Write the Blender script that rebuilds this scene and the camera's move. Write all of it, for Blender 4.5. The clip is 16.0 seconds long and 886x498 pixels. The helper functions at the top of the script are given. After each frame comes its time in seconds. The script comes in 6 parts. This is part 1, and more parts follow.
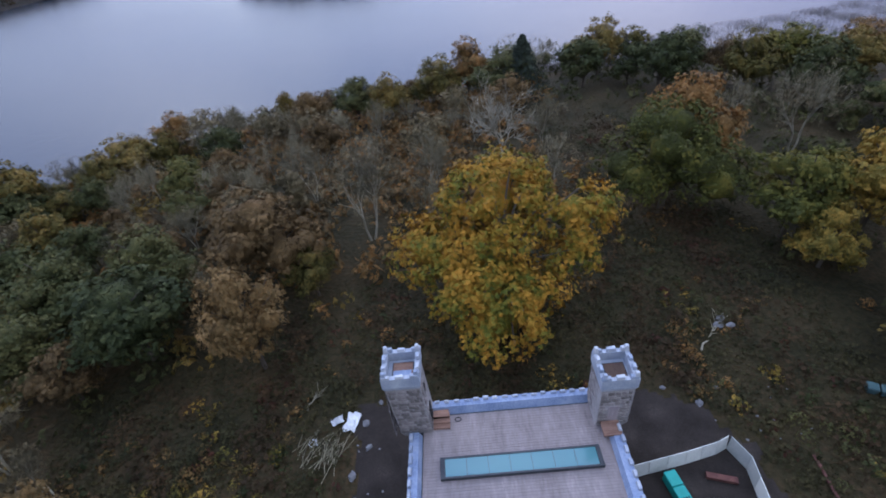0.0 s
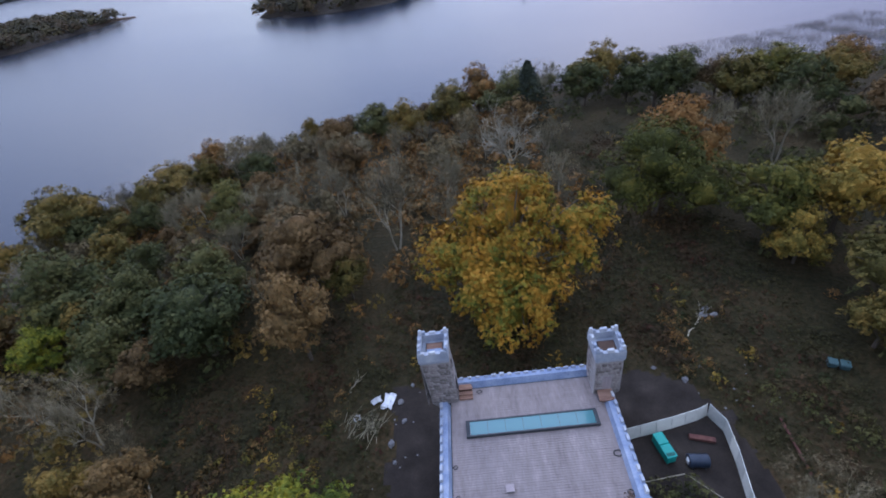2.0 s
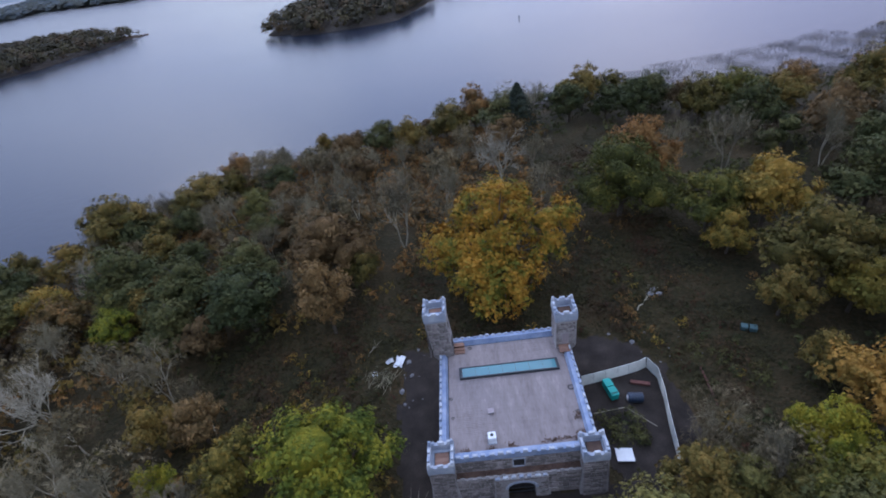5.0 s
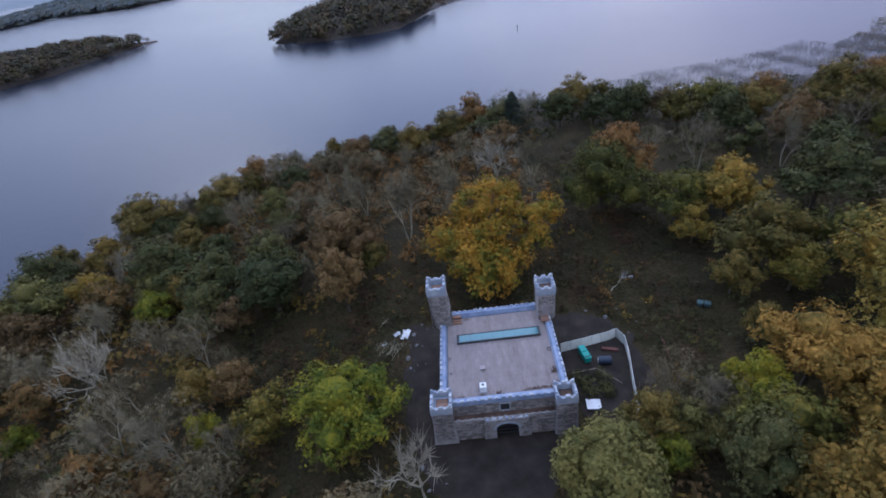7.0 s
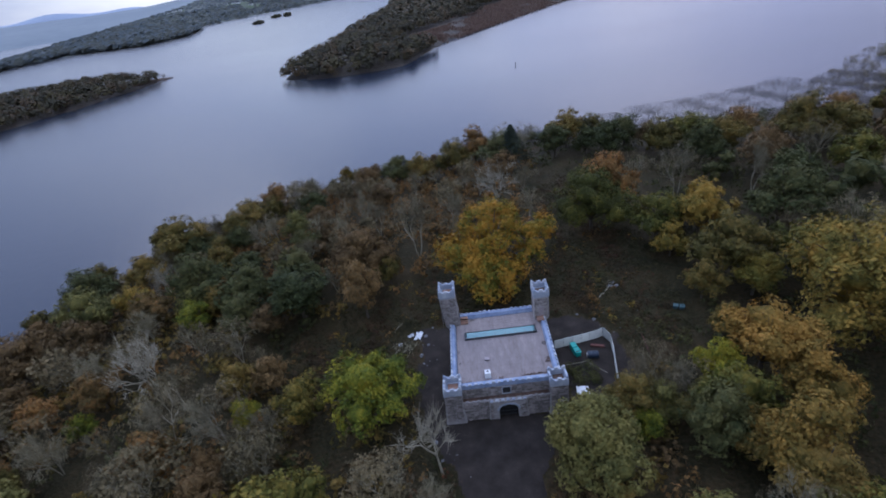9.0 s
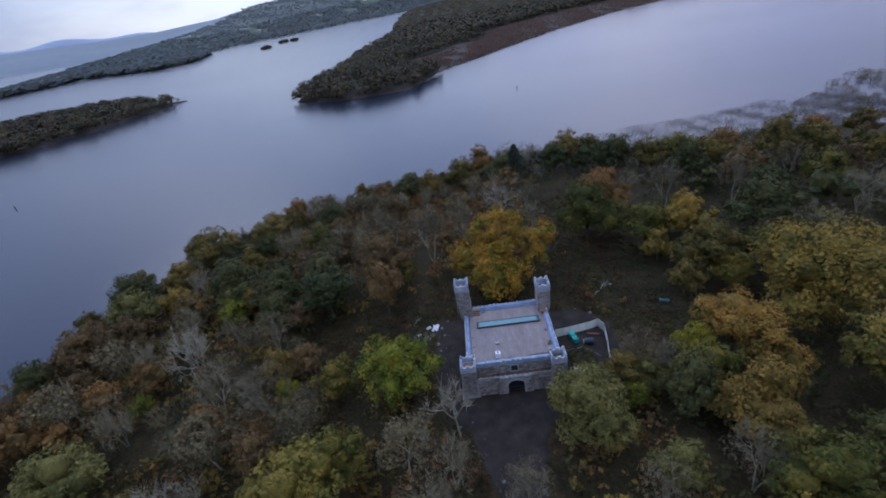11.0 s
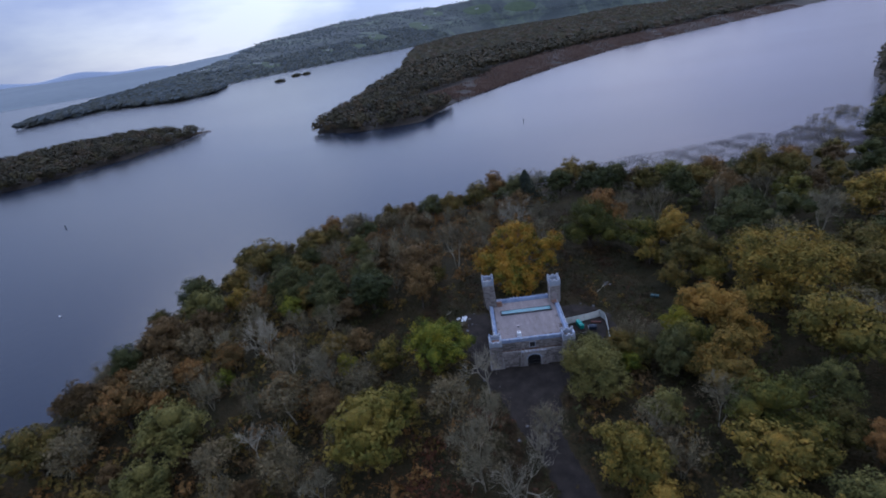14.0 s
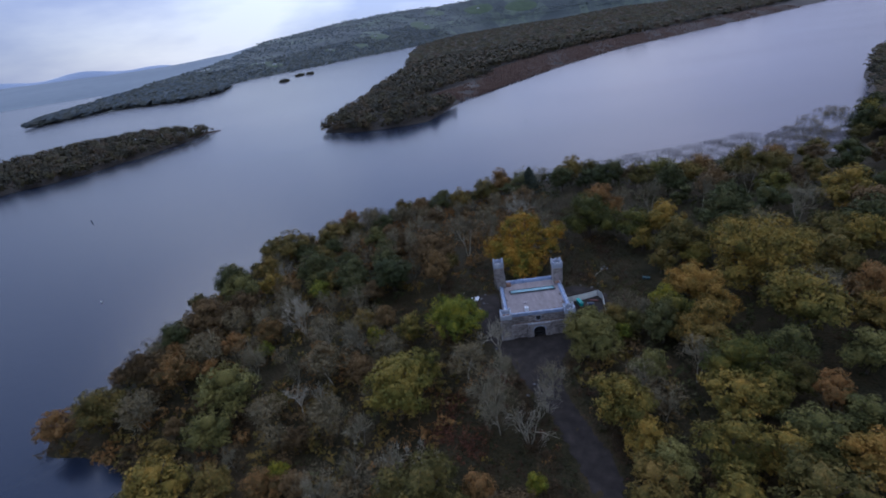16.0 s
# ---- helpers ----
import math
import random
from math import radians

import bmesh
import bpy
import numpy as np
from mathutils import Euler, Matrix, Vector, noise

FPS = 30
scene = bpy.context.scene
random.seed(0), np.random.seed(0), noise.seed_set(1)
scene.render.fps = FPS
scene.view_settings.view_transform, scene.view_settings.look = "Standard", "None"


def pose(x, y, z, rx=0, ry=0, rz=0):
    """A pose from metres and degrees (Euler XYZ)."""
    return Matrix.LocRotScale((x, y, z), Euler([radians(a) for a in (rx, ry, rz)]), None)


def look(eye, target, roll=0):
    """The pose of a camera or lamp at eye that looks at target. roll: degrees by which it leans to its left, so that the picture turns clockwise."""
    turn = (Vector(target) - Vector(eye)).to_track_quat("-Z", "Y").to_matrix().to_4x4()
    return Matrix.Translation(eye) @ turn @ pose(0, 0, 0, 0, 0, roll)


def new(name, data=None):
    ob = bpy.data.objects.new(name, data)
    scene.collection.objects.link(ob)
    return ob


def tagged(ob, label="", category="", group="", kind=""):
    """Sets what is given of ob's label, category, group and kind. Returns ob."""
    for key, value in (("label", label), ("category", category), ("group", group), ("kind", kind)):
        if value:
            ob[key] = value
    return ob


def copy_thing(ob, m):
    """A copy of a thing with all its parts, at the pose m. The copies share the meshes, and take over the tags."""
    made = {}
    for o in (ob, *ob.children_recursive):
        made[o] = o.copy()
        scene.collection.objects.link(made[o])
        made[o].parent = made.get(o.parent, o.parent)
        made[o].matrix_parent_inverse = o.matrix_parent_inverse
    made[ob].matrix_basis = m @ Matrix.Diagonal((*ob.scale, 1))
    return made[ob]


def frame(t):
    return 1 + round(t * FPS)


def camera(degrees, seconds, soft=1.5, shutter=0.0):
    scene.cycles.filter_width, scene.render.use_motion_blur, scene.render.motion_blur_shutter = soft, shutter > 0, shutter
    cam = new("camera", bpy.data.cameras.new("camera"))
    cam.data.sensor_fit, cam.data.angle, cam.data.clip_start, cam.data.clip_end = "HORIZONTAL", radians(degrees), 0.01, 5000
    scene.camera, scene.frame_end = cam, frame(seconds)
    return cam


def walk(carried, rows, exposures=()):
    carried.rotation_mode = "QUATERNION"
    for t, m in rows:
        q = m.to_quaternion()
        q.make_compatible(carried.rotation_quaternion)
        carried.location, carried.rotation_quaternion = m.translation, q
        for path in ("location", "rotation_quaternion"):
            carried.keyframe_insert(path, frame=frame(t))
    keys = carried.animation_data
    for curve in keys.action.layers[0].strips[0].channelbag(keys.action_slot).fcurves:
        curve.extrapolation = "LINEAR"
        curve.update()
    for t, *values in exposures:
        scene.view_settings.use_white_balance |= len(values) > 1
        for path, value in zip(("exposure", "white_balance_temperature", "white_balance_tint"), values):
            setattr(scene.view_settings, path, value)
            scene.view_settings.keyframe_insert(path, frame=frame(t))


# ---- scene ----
# ---- camera ----
cam = camera(86.0, 16.0, soft=1.8)
PATH = [
    (0, (2.108, -14.57, 34.552), (2.067, -12.989, 33.328), -6.4),
    (0.5, (1.95, -16.101, 35.509), (1.897, -14.508, 34.302), -6.9),
    (1, (1.769, -17.638, 36.45), (1.692, -16.024, 35.27), -8.1),
    (1.5, (1.647, -19.231, 37.372), (1.556, -17.612, 36.2), -8.7),
    (2, (1.474, -20.941, 38.311), (1.387, -19.321, 37.141), -8.6),
    (2.5, (1.445, -22.729, 39.3), (1.351, -21.128, 38.105), -9.0),
    (3, (1.461, -24.445, 40.207), (1.37, -22.818, 39.048), -8.8),
    (3.5, (1.584, -26.226, 41.085), (1.494, -24.587, 39.943), -8.8),
    (6, (2.335, -36.67, 45.755), (2.245, -35.028, 44.617), -8.9),
    (6.5, (2.369, -38.979, 46.645), (2.276, -37.34, 45.502), -9.0),
    (7, (2.338, -41.264, 47.41), (2.247, -39.612, 46.286), -8.8),
    (7.5, (2.132, -43.701, 48.26), (2.043, -42.047, 47.14), -8.8),
    (8, (1.949, -46.06, 49.056), (1.862, -44.382, 47.971), -8.8),
    (8.5, (1.694, -48.493, 49.928), (1.61, -46.791, 48.88), -8.7),
    (9, (1.296, -51.002, 50.787), (1.215, -49.284, 49.766), -8.7),
    (9.5, (0.869, -53.613, 51.641), (0.788, -51.882, 50.642), -8.8),
    (12, (-2.429, -67.492, 55.146), (-2.503, -65.702, 54.258), -8.6),
    (12.5, (-3.335, -70.504, 55.834), (-3.412, -68.694, 54.987), -8.7),
    (13, (-4.23, -73.713, 56.771), (-4.305, -71.898, 55.934), -8.5),
    (13.5, (-5.163, -76.752, 57.515), (-5.236, -74.938, 56.678), -8.5),
    (14, (-6.172, -79.938, 58.255), (-6.248, -78.124, 57.415), -8.3),
    (14.5, (-7.003, -83.107, 58.961), (-7.079, -81.293, 58.123), -8.3),
    (15, (-7.979, -86.687, 59.963), (-8.059, -84.874, 59.122), -8.2),
    (15.5, (-8.863, -89.966, 60.901), (-8.944, -88.153, 60.06), -8.3),
    (16, (-9.504, -92.632, 61.474), (-9.583, -90.82, 60.632), -8.3),
]
EXPOSURES = [(0.0, 0.54, 6300, 11), (4.0, 0.42, 6260, 11), (8.0, 0.26, 6180, 11), (12.0, -0.10, 6000, 11), (16.0, -0.20, 5950, 11)]
walk(cam, [(t, look(eye, target, roll)) for t, eye, target, roll in PATH], EXPOSURES)

# ---- sky, sun ----
world = bpy.data.worlds.new("overcast_dusk")
scene.world = world
world.use_nodes = True
wn, wl = world.node_tree.nodes, world.node_tree.links
wn.clear()
w_out, w_bg = wn.new("ShaderNodeOutputWorld"), wn.new("ShaderNodeBackground")
w_sky = wn.new("ShaderNodeTexSky")
w_sky.sky_type, w_sky.sun_disc = "NISHITA", False
w_sky.sun_elevation, w_sky.sun_rotation = radians(9), radians(-28)
w_co, w_map = wn.new("ShaderNodeTexCoord"), wn.new("ShaderNodeMapping")
w_map.inputs["Scale"].default_value = (1.0, 1.0, 3.2)
w_noise = wn.new("ShaderNodeTexNoise")
w_noise.inputs["Scale"].default_value, w_noise.inputs["Detail"].default_value = 2.6, 7
w_ramp = wn.new("ShaderNodeValToRGB")
w_ramp.color_ramp.elements[0].position, w_ramp.color_ramp.elements[0].color = 0.42, (0.525, 0.635, 0.985, 1)
w_ramp.color_ramp.elements[1].position, w_ramp.color_ramp.elements[1].color = 0.64, (0.94, 1.02, 1.24, 1)
# an overcast dome: about three times brighter overhead than at the horizon
w_xyz, w_dome, w_mul = wn.new("ShaderNodeSeparateXYZ"), wn.new("ShaderNodeMapRange"), wn.new("ShaderNodeMix")
w_dome.inputs["From Min"].default_value, w_dome.inputs["From Max"].default_value = 0.2, 1.0
w_dome.inputs["To Min"].default_value, w_dome.inputs["To Max"].default_value = 5.4, 17.0
w_mul.data_type, w_mul.blend_type, w_mul.inputs["Factor"].default_value = "RGBA", "MULTIPLY", 1.0
# a broad glow added low in the north to brighten the lake's reflection
w_dot, w_pow, w_glow, w_mul2 = (wn.new("ShaderNodeVectorMath"), wn.new("ShaderNodeMath"), wn.new("ShaderNodeMath"), wn.new("ShaderNodeMath"))
w_dot.operation, w_dot.inputs[1].default_value = "DOT_PRODUCT", Vector((-0.08, 0.95, 0.28)).normalized()
w_pow.operation, w_pow.use_clamp, w_pow.inputs[1].default_value = "POWER", False, 4.0
w_max = wn.new("ShaderNodeMath")
w_max.operation, w_max.inputs[1].default_value = "MAXIMUM", 0.0
w_glow.operation, w_glow.inputs[1].default_value, w_glow.inputs[2].default_value = "MULTIPLY_ADD", 1.45, 1.0
w_mul2.operation = "MULTIPLY"
wl.new(w_co.outputs["Generated"], w_dot.inputs[0])
wl.new(w_dot.outputs["Value"], w_max.inputs[0])
wl.new(w_max.outputs[0], w_pow.inputs[0])
wl.new(w_pow.outputs[0], w_glow.inputs[0])
wl.new(w_glow.outputs[0], w_mul2.inputs[0])
wl.new(w_dome.outputs["Result"], w_mul2.inputs[1])
w_mix = wn.new("ShaderNodeMix")
w_mix.data_type, w_mix.inputs["Factor"].default_value = "RGBA", 0.985
wl.new(w_co.outputs["Generated"], w_map.inputs["Vector"])
wl.new(w_co.outputs["Generated"], w_xyz.inputs["Vector"])
wl.new(w_xyz.outputs["Z"], w_dome.inputs["Value"])
wl.new(w_map.outputs["Vector"], w_noise.inputs["Vector"])
wl.new(w_noise.outputs["Fac"], w_ramp.inputs["Fac"])
wl.new(w_ramp.outputs["Color"], w_mul.inputs["A"])
wl.new(w_mul2.outputs[0], w_mul.inputs["B"])
wl.new(w_sky.outputs["Color"], w_mix.inputs["A"])
# a brighter, faintly rosy area low in the north-east, added to brighten the lake
w_rose, w_rpow, w_tint, w_mul3 = wn.new("ShaderNodeVectorMath"), wn.new("ShaderNodeMath"), wn.new("ShaderNodeMix"), wn.new("ShaderNodeMix")
w_rose.operation, w_rose.inputs[1].default_value = "DOT_PRODUCT", Vector((0.62, 0.76, 0.18)).normalized()
w_rmax = wn.new("ShaderNodeMath")
w_rmax.operation, w_rmax.inputs[1].default_value = "MAXIMUM", 0.0
w_rpow.operation, w_rpow.inputs[1].default_value = "POWER", 7.0
w_tint.data_type, w_tint.inputs["A"].default_value, w_tint.inputs["B"].default_value = "RGBA", (0.97, 1.0, 1.02, 1), (1.85, 1.66, 1.64, 1)
w_mul3.data_type, w_mul3.blend_type, w_mul3.inputs["Factor"].default_value = "RGBA", "MULTIPLY", 1.0
wl.new(w_co.outputs["Generated"], w_rose.inputs[0])
wl.new(w_rose.outputs["Value"], w_rmax.inputs[0])
wl.new(w_rmax.outputs[0], w_rpow.inputs[0])
wl.new(w_rpow.outputs[0], w_tint.inputs["Factor"])
wl.new(w_mul.outputs["Result"], w_mul3.inputs["A"])
wl.new(w_tint.outputs["Result"], w_mul3.inputs["B"])
# a dimmer, bluer area high in the west, added to darken the lake's reflection
w_west, w_wpow, w_cool, w_mul4 = wn.new("ShaderNodeVectorMath"), wn.new("ShaderNodeMath"), wn.new("ShaderNodeMix"), wn.new("ShaderNodeMix")
w_west.operation, w_west.inputs[1].default_value = "DOT_PRODUCT", Vector((-0.60, 0.30, 0.75)).normalized()
w_wmax = wn.new("ShaderNodeMath")
w_wmax.operation, w_wmax.inputs[1].default_value = "MAXIMUM", 0.0
w_wpow.operation, w_wpow.inputs[1].default_value = "POWER", 5.0
w_cool.data_type, w_cool.inputs["A"].default_value, w_cool.inputs["B"].default_value = "RGBA", (1, 1, 1, 1), (0.60, 0.72, 1.02, 1)
w_mul4.data_type, w_mul4.blend_type, w_mul4.inputs["Factor"].default_value = "RGBA", "MULTIPLY", 1.0
wl.new(w_co.outputs["Generated"], w_west.inputs[0])
wl.new(w_west.outputs["Value"], w_wmax.inputs[0])
wl.new(w_wmax.outputs[0], w_wpow.inputs[0])
wl.new(w_wpow.outputs[0], w_cool.inputs["Factor"])
wl.new(w_mul3.outputs["Result"], w_mul4.inputs["A"])
wl.new(w_cool.outputs["Result"], w_mul4.inputs["B"])
w_high, w_hue, w_mul5 = wn.new("ShaderNodeMapRange"), wn.new("ShaderNodeMix"), wn.new("ShaderNodeMix")
w_high.inputs["From Min"].default_value, w_high.inputs["From Max"].default_value = 0.03, 0.2
w_hue.data_type, w_hue.inputs["A"].default_value, w_hue.inputs["B"].default_value = "RGBA", (0.84, 0.83, 0.755, 1), (0.99, 0.985, 0.98, 1)
w_mul5.data_type, w_mul5.blend_type, w_mul5.inputs["Factor"].default_value = "RGBA", "MULTIPLY", 1.0
wl.new(w_xyz.outputs["Z"], w_high.inputs["Value"])
wl.new(w_high.outputs["Result"], w_hue.inputs["Factor"])
wl.new(w_mul4.outputs["Result"], w_mul5.inputs["A"])
wl.new(w_hue.outputs["Result"], w_mul5.inputs["B"])
wl.new(w_mul5.outputs["Result"], w_mix.inputs["B"])
wl.new(w_mix.outputs["Result"], w_bg.inputs["Color"])
w_bg.inputs["Strength"].default_value = 0.1
wl.new(w_bg.outputs["Background"], w_out.inputs["Surface"])

sun = new("sun", bpy.data.lights.new("sun", "SUN"))
sun.data.energy, sun.data.angle, sun.data.color = 0.5, radians(30), (1.0, 0.95, 0.88)
sun.matrix_basis = look((-300, 560, 480), (0, 0, 0))


# ---- materials ----
def material(name, colours, scale=1.0, rough=0.85, bump=0.3, fine=12.0, island=0.0, per_object=0.0, metal=0.0, spec=0.3, stretch=(1, 1, 1), depth=0.05, spread=0.4, placed=False):
    """A surface of two to four colours mixed by noise at two scales; island and per_object vary its brightness piece by piece."""
    m = bpy.data.materials.new(name)
    m.use_nodes = True
    n, l = m.node_tree.nodes, m.node_tree.links
    b = n["Principled BSDF"]
    co, mp = n.new("ShaderNodeTexCoord"), n.new("ShaderNodeMapping")
    mp.inputs["Scale"].default_value = stretch
    l.new(n.new("ShaderNodeNewGeometry").outputs["Position"] if placed else co.outputs["Object"], mp.inputs["Vector"])
    big, small = n.new("ShaderNodeTexNoise"), n.new("ShaderNodeTexNoise")
    big.inputs["Scale"].default_value, big.inputs["Detail"].default_value = scale, 5
    small.inputs["Scale"].default_value, small.inputs["Detail"].default_value = scale * fine, 4
    for tex in (big, small):
        l.new(mp.outputs["Vector"], tex.inputs["Vector"])
    mix = n.new("ShaderNodeMath")
    mix.operation, mix.inputs[1].default_value = "MULTIPLY_ADD", 0.6
    half = n.new("ShaderNodeMath")
    half.operation, half.inputs[1].default_value = "MULTIPLY", 0.4
    l.new(small.outputs["Fac"], half.inputs[0])
    l.new(big.outputs["Fac"], mix.inputs[0])
    l.new(half.outputs[0], mix.inputs[2])
    value = mix.outputs[0]
    for amount, source in ((island, "ShaderNodeNewGeometry"), (per_object, "ShaderNodeObjectInfo")):
        if amount:
            info = n.new(source)
            add = n.new("ShaderNodeMath")
            add.operation, add.inputs[1].default_value = "MULTIPLY_ADD", amount
            shift = n.new("ShaderNodeMath")
            shift.operation, shift.inputs[1].default_value = "SUBTRACT", amount / 2
            l.new(info.outputs["Random Per Island" if amount == island and source.endswith("Geometry") else "Random"], add.inputs[0])
            l.new(value, add.inputs[2])
            l.new(add.outputs[0], shift.inputs[0])
            value = shift.outputs[0]
    ramp = n.new("ShaderNodeValToRGB")
    e = ramp.color_ramp.elements
    while len(e) < len(colours):
        e.new(0.5)
    for k, c in enumerate(colours):
        e[k].position, e[k].color = 0.5 - spread / 2 + spread * k / max(1, len(colours) - 1), (*c, 1)
    l.new(value, ramp.inputs["Fac"])
    l.new(ramp.outputs["Color"], b.inputs["Base Color"])
    b.inputs["Roughness"].default_value, b.inputs["Metallic"].default_value = rough, metal
    b.inputs["Specular IOR Level"].default_value = spec
    if bump:
        bp = n.new("ShaderNodeBump")
        bp.inputs["Strength"].default_value, bp.inputs["Distance"].default_value = bump, depth
        l.new(small.outputs["Fac"], bp.inputs["Height"])
        l.new(bp.outputs["Normal"], b.inputs["Normal"])
    return m


def foliage(name, colours, ragged=14.0, gaps=0.46, relief=0.7):
    """Leaf sprays: a leaf colour that varies from tuft to tuft, with ragged gaps between the leaves of a spray."""
    m = material(name, colours, scale=0.38, rough=0.75, bump=relief, fine=4.5, island=0.09, per_object=0.16, spec=0.1, spread=0.25, depth=0.3)
    n, l = m.node_tree.nodes, m.node_tree.links
    co, tex, cut = n.new("ShaderNodeTexCoord"), n.new("ShaderNodeTexNoise"), n.new("ShaderNodeMath")
    clear, mix = n.new("ShaderNodeBsdfTransparent"), n.new("ShaderNodeMixShader")
    tex.inputs["Scale"].default_value, tex.inputs["Detail"].default_value = ragged, 2.5
    cut.operation, cut.inputs[1].default_value = "GREATER_THAN", gaps
    l.new(co.outputs["Object"], tex.inputs["Vector"])
    l.new(tex.outputs["Fac"], cut.inputs[0])
    l.new(cut.outputs[0], mix.inputs["Fac"])
    l.new(clear.outputs["BSDF"], mix.inputs[1])
    l.new(n["Principled BSDF"].outputs["BSDF"], mix.inputs[2])
    l.new(mix.outputs["Shader"], n["Material Output"].inputs["Surface"])
    return m


M_LEAF = {
    "gold": foliage("gold_leaves", [(0.040, 0.052, 0.011), (0.100, 0.102, 0.014), (0.223, 0.128, 0.016), (0.321, 0.152, 0.019)]),
    "ochre": foliage("ochre_leaves", [(0.054, 0.052, 0.011), (0.114, 0.091, 0.019), (0.189, 0.132, 0.026), (0.278, 0.162, 0.030)]),
    "green": foliage("green_leaves", [(0.033, 0.037, 0.009), (0.063, 0.065, 0.013), (0.114, 0.098, 0.019), (0.175, 0.127, 0.024)]),
    "lime": foliage("yellow_green_leaves", [(0.033, 0.049, 0.009), (0.077, 0.095, 0.013), (0.152, 0.148, 0.016), (0.240, 0.195, 0.020)]),
    "olive": foliage("olive_leaves", [(0.040, 0.037, 0.009), (0.073, 0.062, 0.016), (0.122, 0.090, 0.023), (0.180, 0.114, 0.028)]),
    "sage": foliage("sage_leaves", [(0.045, 0.048, 0.015), (0.082, 0.080, 0.024), (0.130, 0.116, 0.033), (0.173, 0.143, 0.041)]),
    "dark": foliage("dark_green_leaves", [(0.020, 0.026, 0.009), (0.035, 0.042, 0.014), (0.060, 0.062, 0.022), (0.086, 0.080, 0.026)]),
    "russet": foliage("russet_leaves", [(0.044, 0.030, 0.012), (0.076, 0.049, 0.021), (0.115, 0.073, 0.030), (0.150, 0.091, 0.037)]),
    "ash": foliage("grey_brown_withered_leaves", [(0.053, 0.043, 0.022), (0.090, 0.071, 0.035), (0.132, 0.102, 0.052), (0.161, 0.120, 0.060)]),
    "tan": foliage("tan_leaves", [(0.064, 0.045, 0.017), (0.118, 0.075, 0.030), (0.174, 0.107, 0.041), (0.216, 0.129, 0.050)]),
    "rust": foliage("rust_leaves", [(0.059, 0.044, 0.015), (0.116, 0.072, 0.025), (0.182, 0.099, 0.033), (0.237, 0.116, 0.036)]),
    "amber": foliage("amber_leaves", [(0.059, 0.048, 0.011), (0.131, 0.088, 0.019), (0.216, 0.128, 0.027), (0.300, 0.157, 0.033)]),
    "bare": foliage("fine_grey_twigs", [(0.063, 0.049, 0.027), (0.100, 0.078, 0.043), (0.143, 0.113, 0.062), (0.188, 0.150, 0.083)], 13.0, 0.56),
    "conifer": foliage("conifer_needles", [(0.017, 0.024, 0.017), (0.031, 0.039, 0.025), (0.048, 0.056, 0.034)]),
}
for far_kind, tones in (("far_olive", [(0.036, 0.031, 0.015), (0.051, 0.043, 0.020), (0.068, 0.056, 0.025)]), ("far_dark", [(0.027, 0.025, 0.016), (0.037, 0.034, 0.020), (0.049, 0.044, 0.025)]), ("far_brown", [(0.041, 0.029, 0.016), (0.061, 0.043, 0.023), (0.085, 0.058, 0.030)])):
    M_LEAF[far_kind] = foliage(far_kind + "_crowns", tones, 0.8, 0.36, 0)
M_BARK = material("brown_bark", [(0.05, 0.04, 0.03), (0.11, 0.09, 0.07)], scale=1.5, stretch=(1, 1, 0.3))
M_PALE = material("pale_lichened_bark", [(0.15, 0.132, 0.095), (0.26, 0.232, 0.168), (0.38, 0.34, 0.255)], scale=0.6, per_object=0.3)
M_TWIG = material("grey_brown_twigs", [(0.125, 0.110, 0.070), (0.200, 0.176, 0.112), (0.290, 0.256, 0.166)], scale=0.5, per_object=0.35)
M_GROUND = material("rough_grass_and_bracken", [(0.011, 0.010, 0.005), (0.022, 0.019, 0.008), (0.038, 0.028, 0.013), (0.066, 0.039, 0.018)], scale=0.13, fine=16, bump=1.0, depth=0.35, spec=0.1)
def patchwork(name):
    """Far pastures, rough ground and woods, divided like a farmed hillside; colours greyed and blued to stand in for
    haze.
    """
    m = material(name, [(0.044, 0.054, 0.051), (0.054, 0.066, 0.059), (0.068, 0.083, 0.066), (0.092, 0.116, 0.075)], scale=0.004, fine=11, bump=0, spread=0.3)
    n, l = m.node_tree.nodes, m.node_tree.links
    co, mp, cell, mix, bw = n.new("ShaderNodeTexCoord"), n.new("ShaderNodeMapping"), n.new("ShaderNodeTexVoronoi"), n.new("ShaderNodeMath"), n.new("ShaderNodeRGBToBW")
    mp.inputs["Scale"].default_value, mp.inputs["Rotation"].default_value = (0.011, 0.006, 0.006), (0, 0, radians(24))
    cell.inputs["Scale"].default_value = 1.0
    mix.operation, mix.inputs[1].default_value = "MULTIPLY_ADD", 0.34
    l.new(co.outputs["Object"], mp.inputs["Vector"])
    l.new(mp.outputs["Vector"], cell.inputs["Vector"])
    l.new(cell.outputs["Color"], bw.inputs["Color"])
    ramp = next(q for q in n if q.type == "VALTORGB")
    was = ramp.inputs["Fac"].links[0].from_socket
    shift = n.new("ShaderNodeMath")
    shift.operation, shift.inputs[1].default_value = "SUBTRACT", 0.22
    l.new(bw.outputs["Val"], mix.inputs[0])
    l.new(was, mix.inputs[2])
    l.new(mix.outputs[0], shift.inputs[0])
    l.new(shift.outputs[0], ramp.inputs["Fac"])
    return m


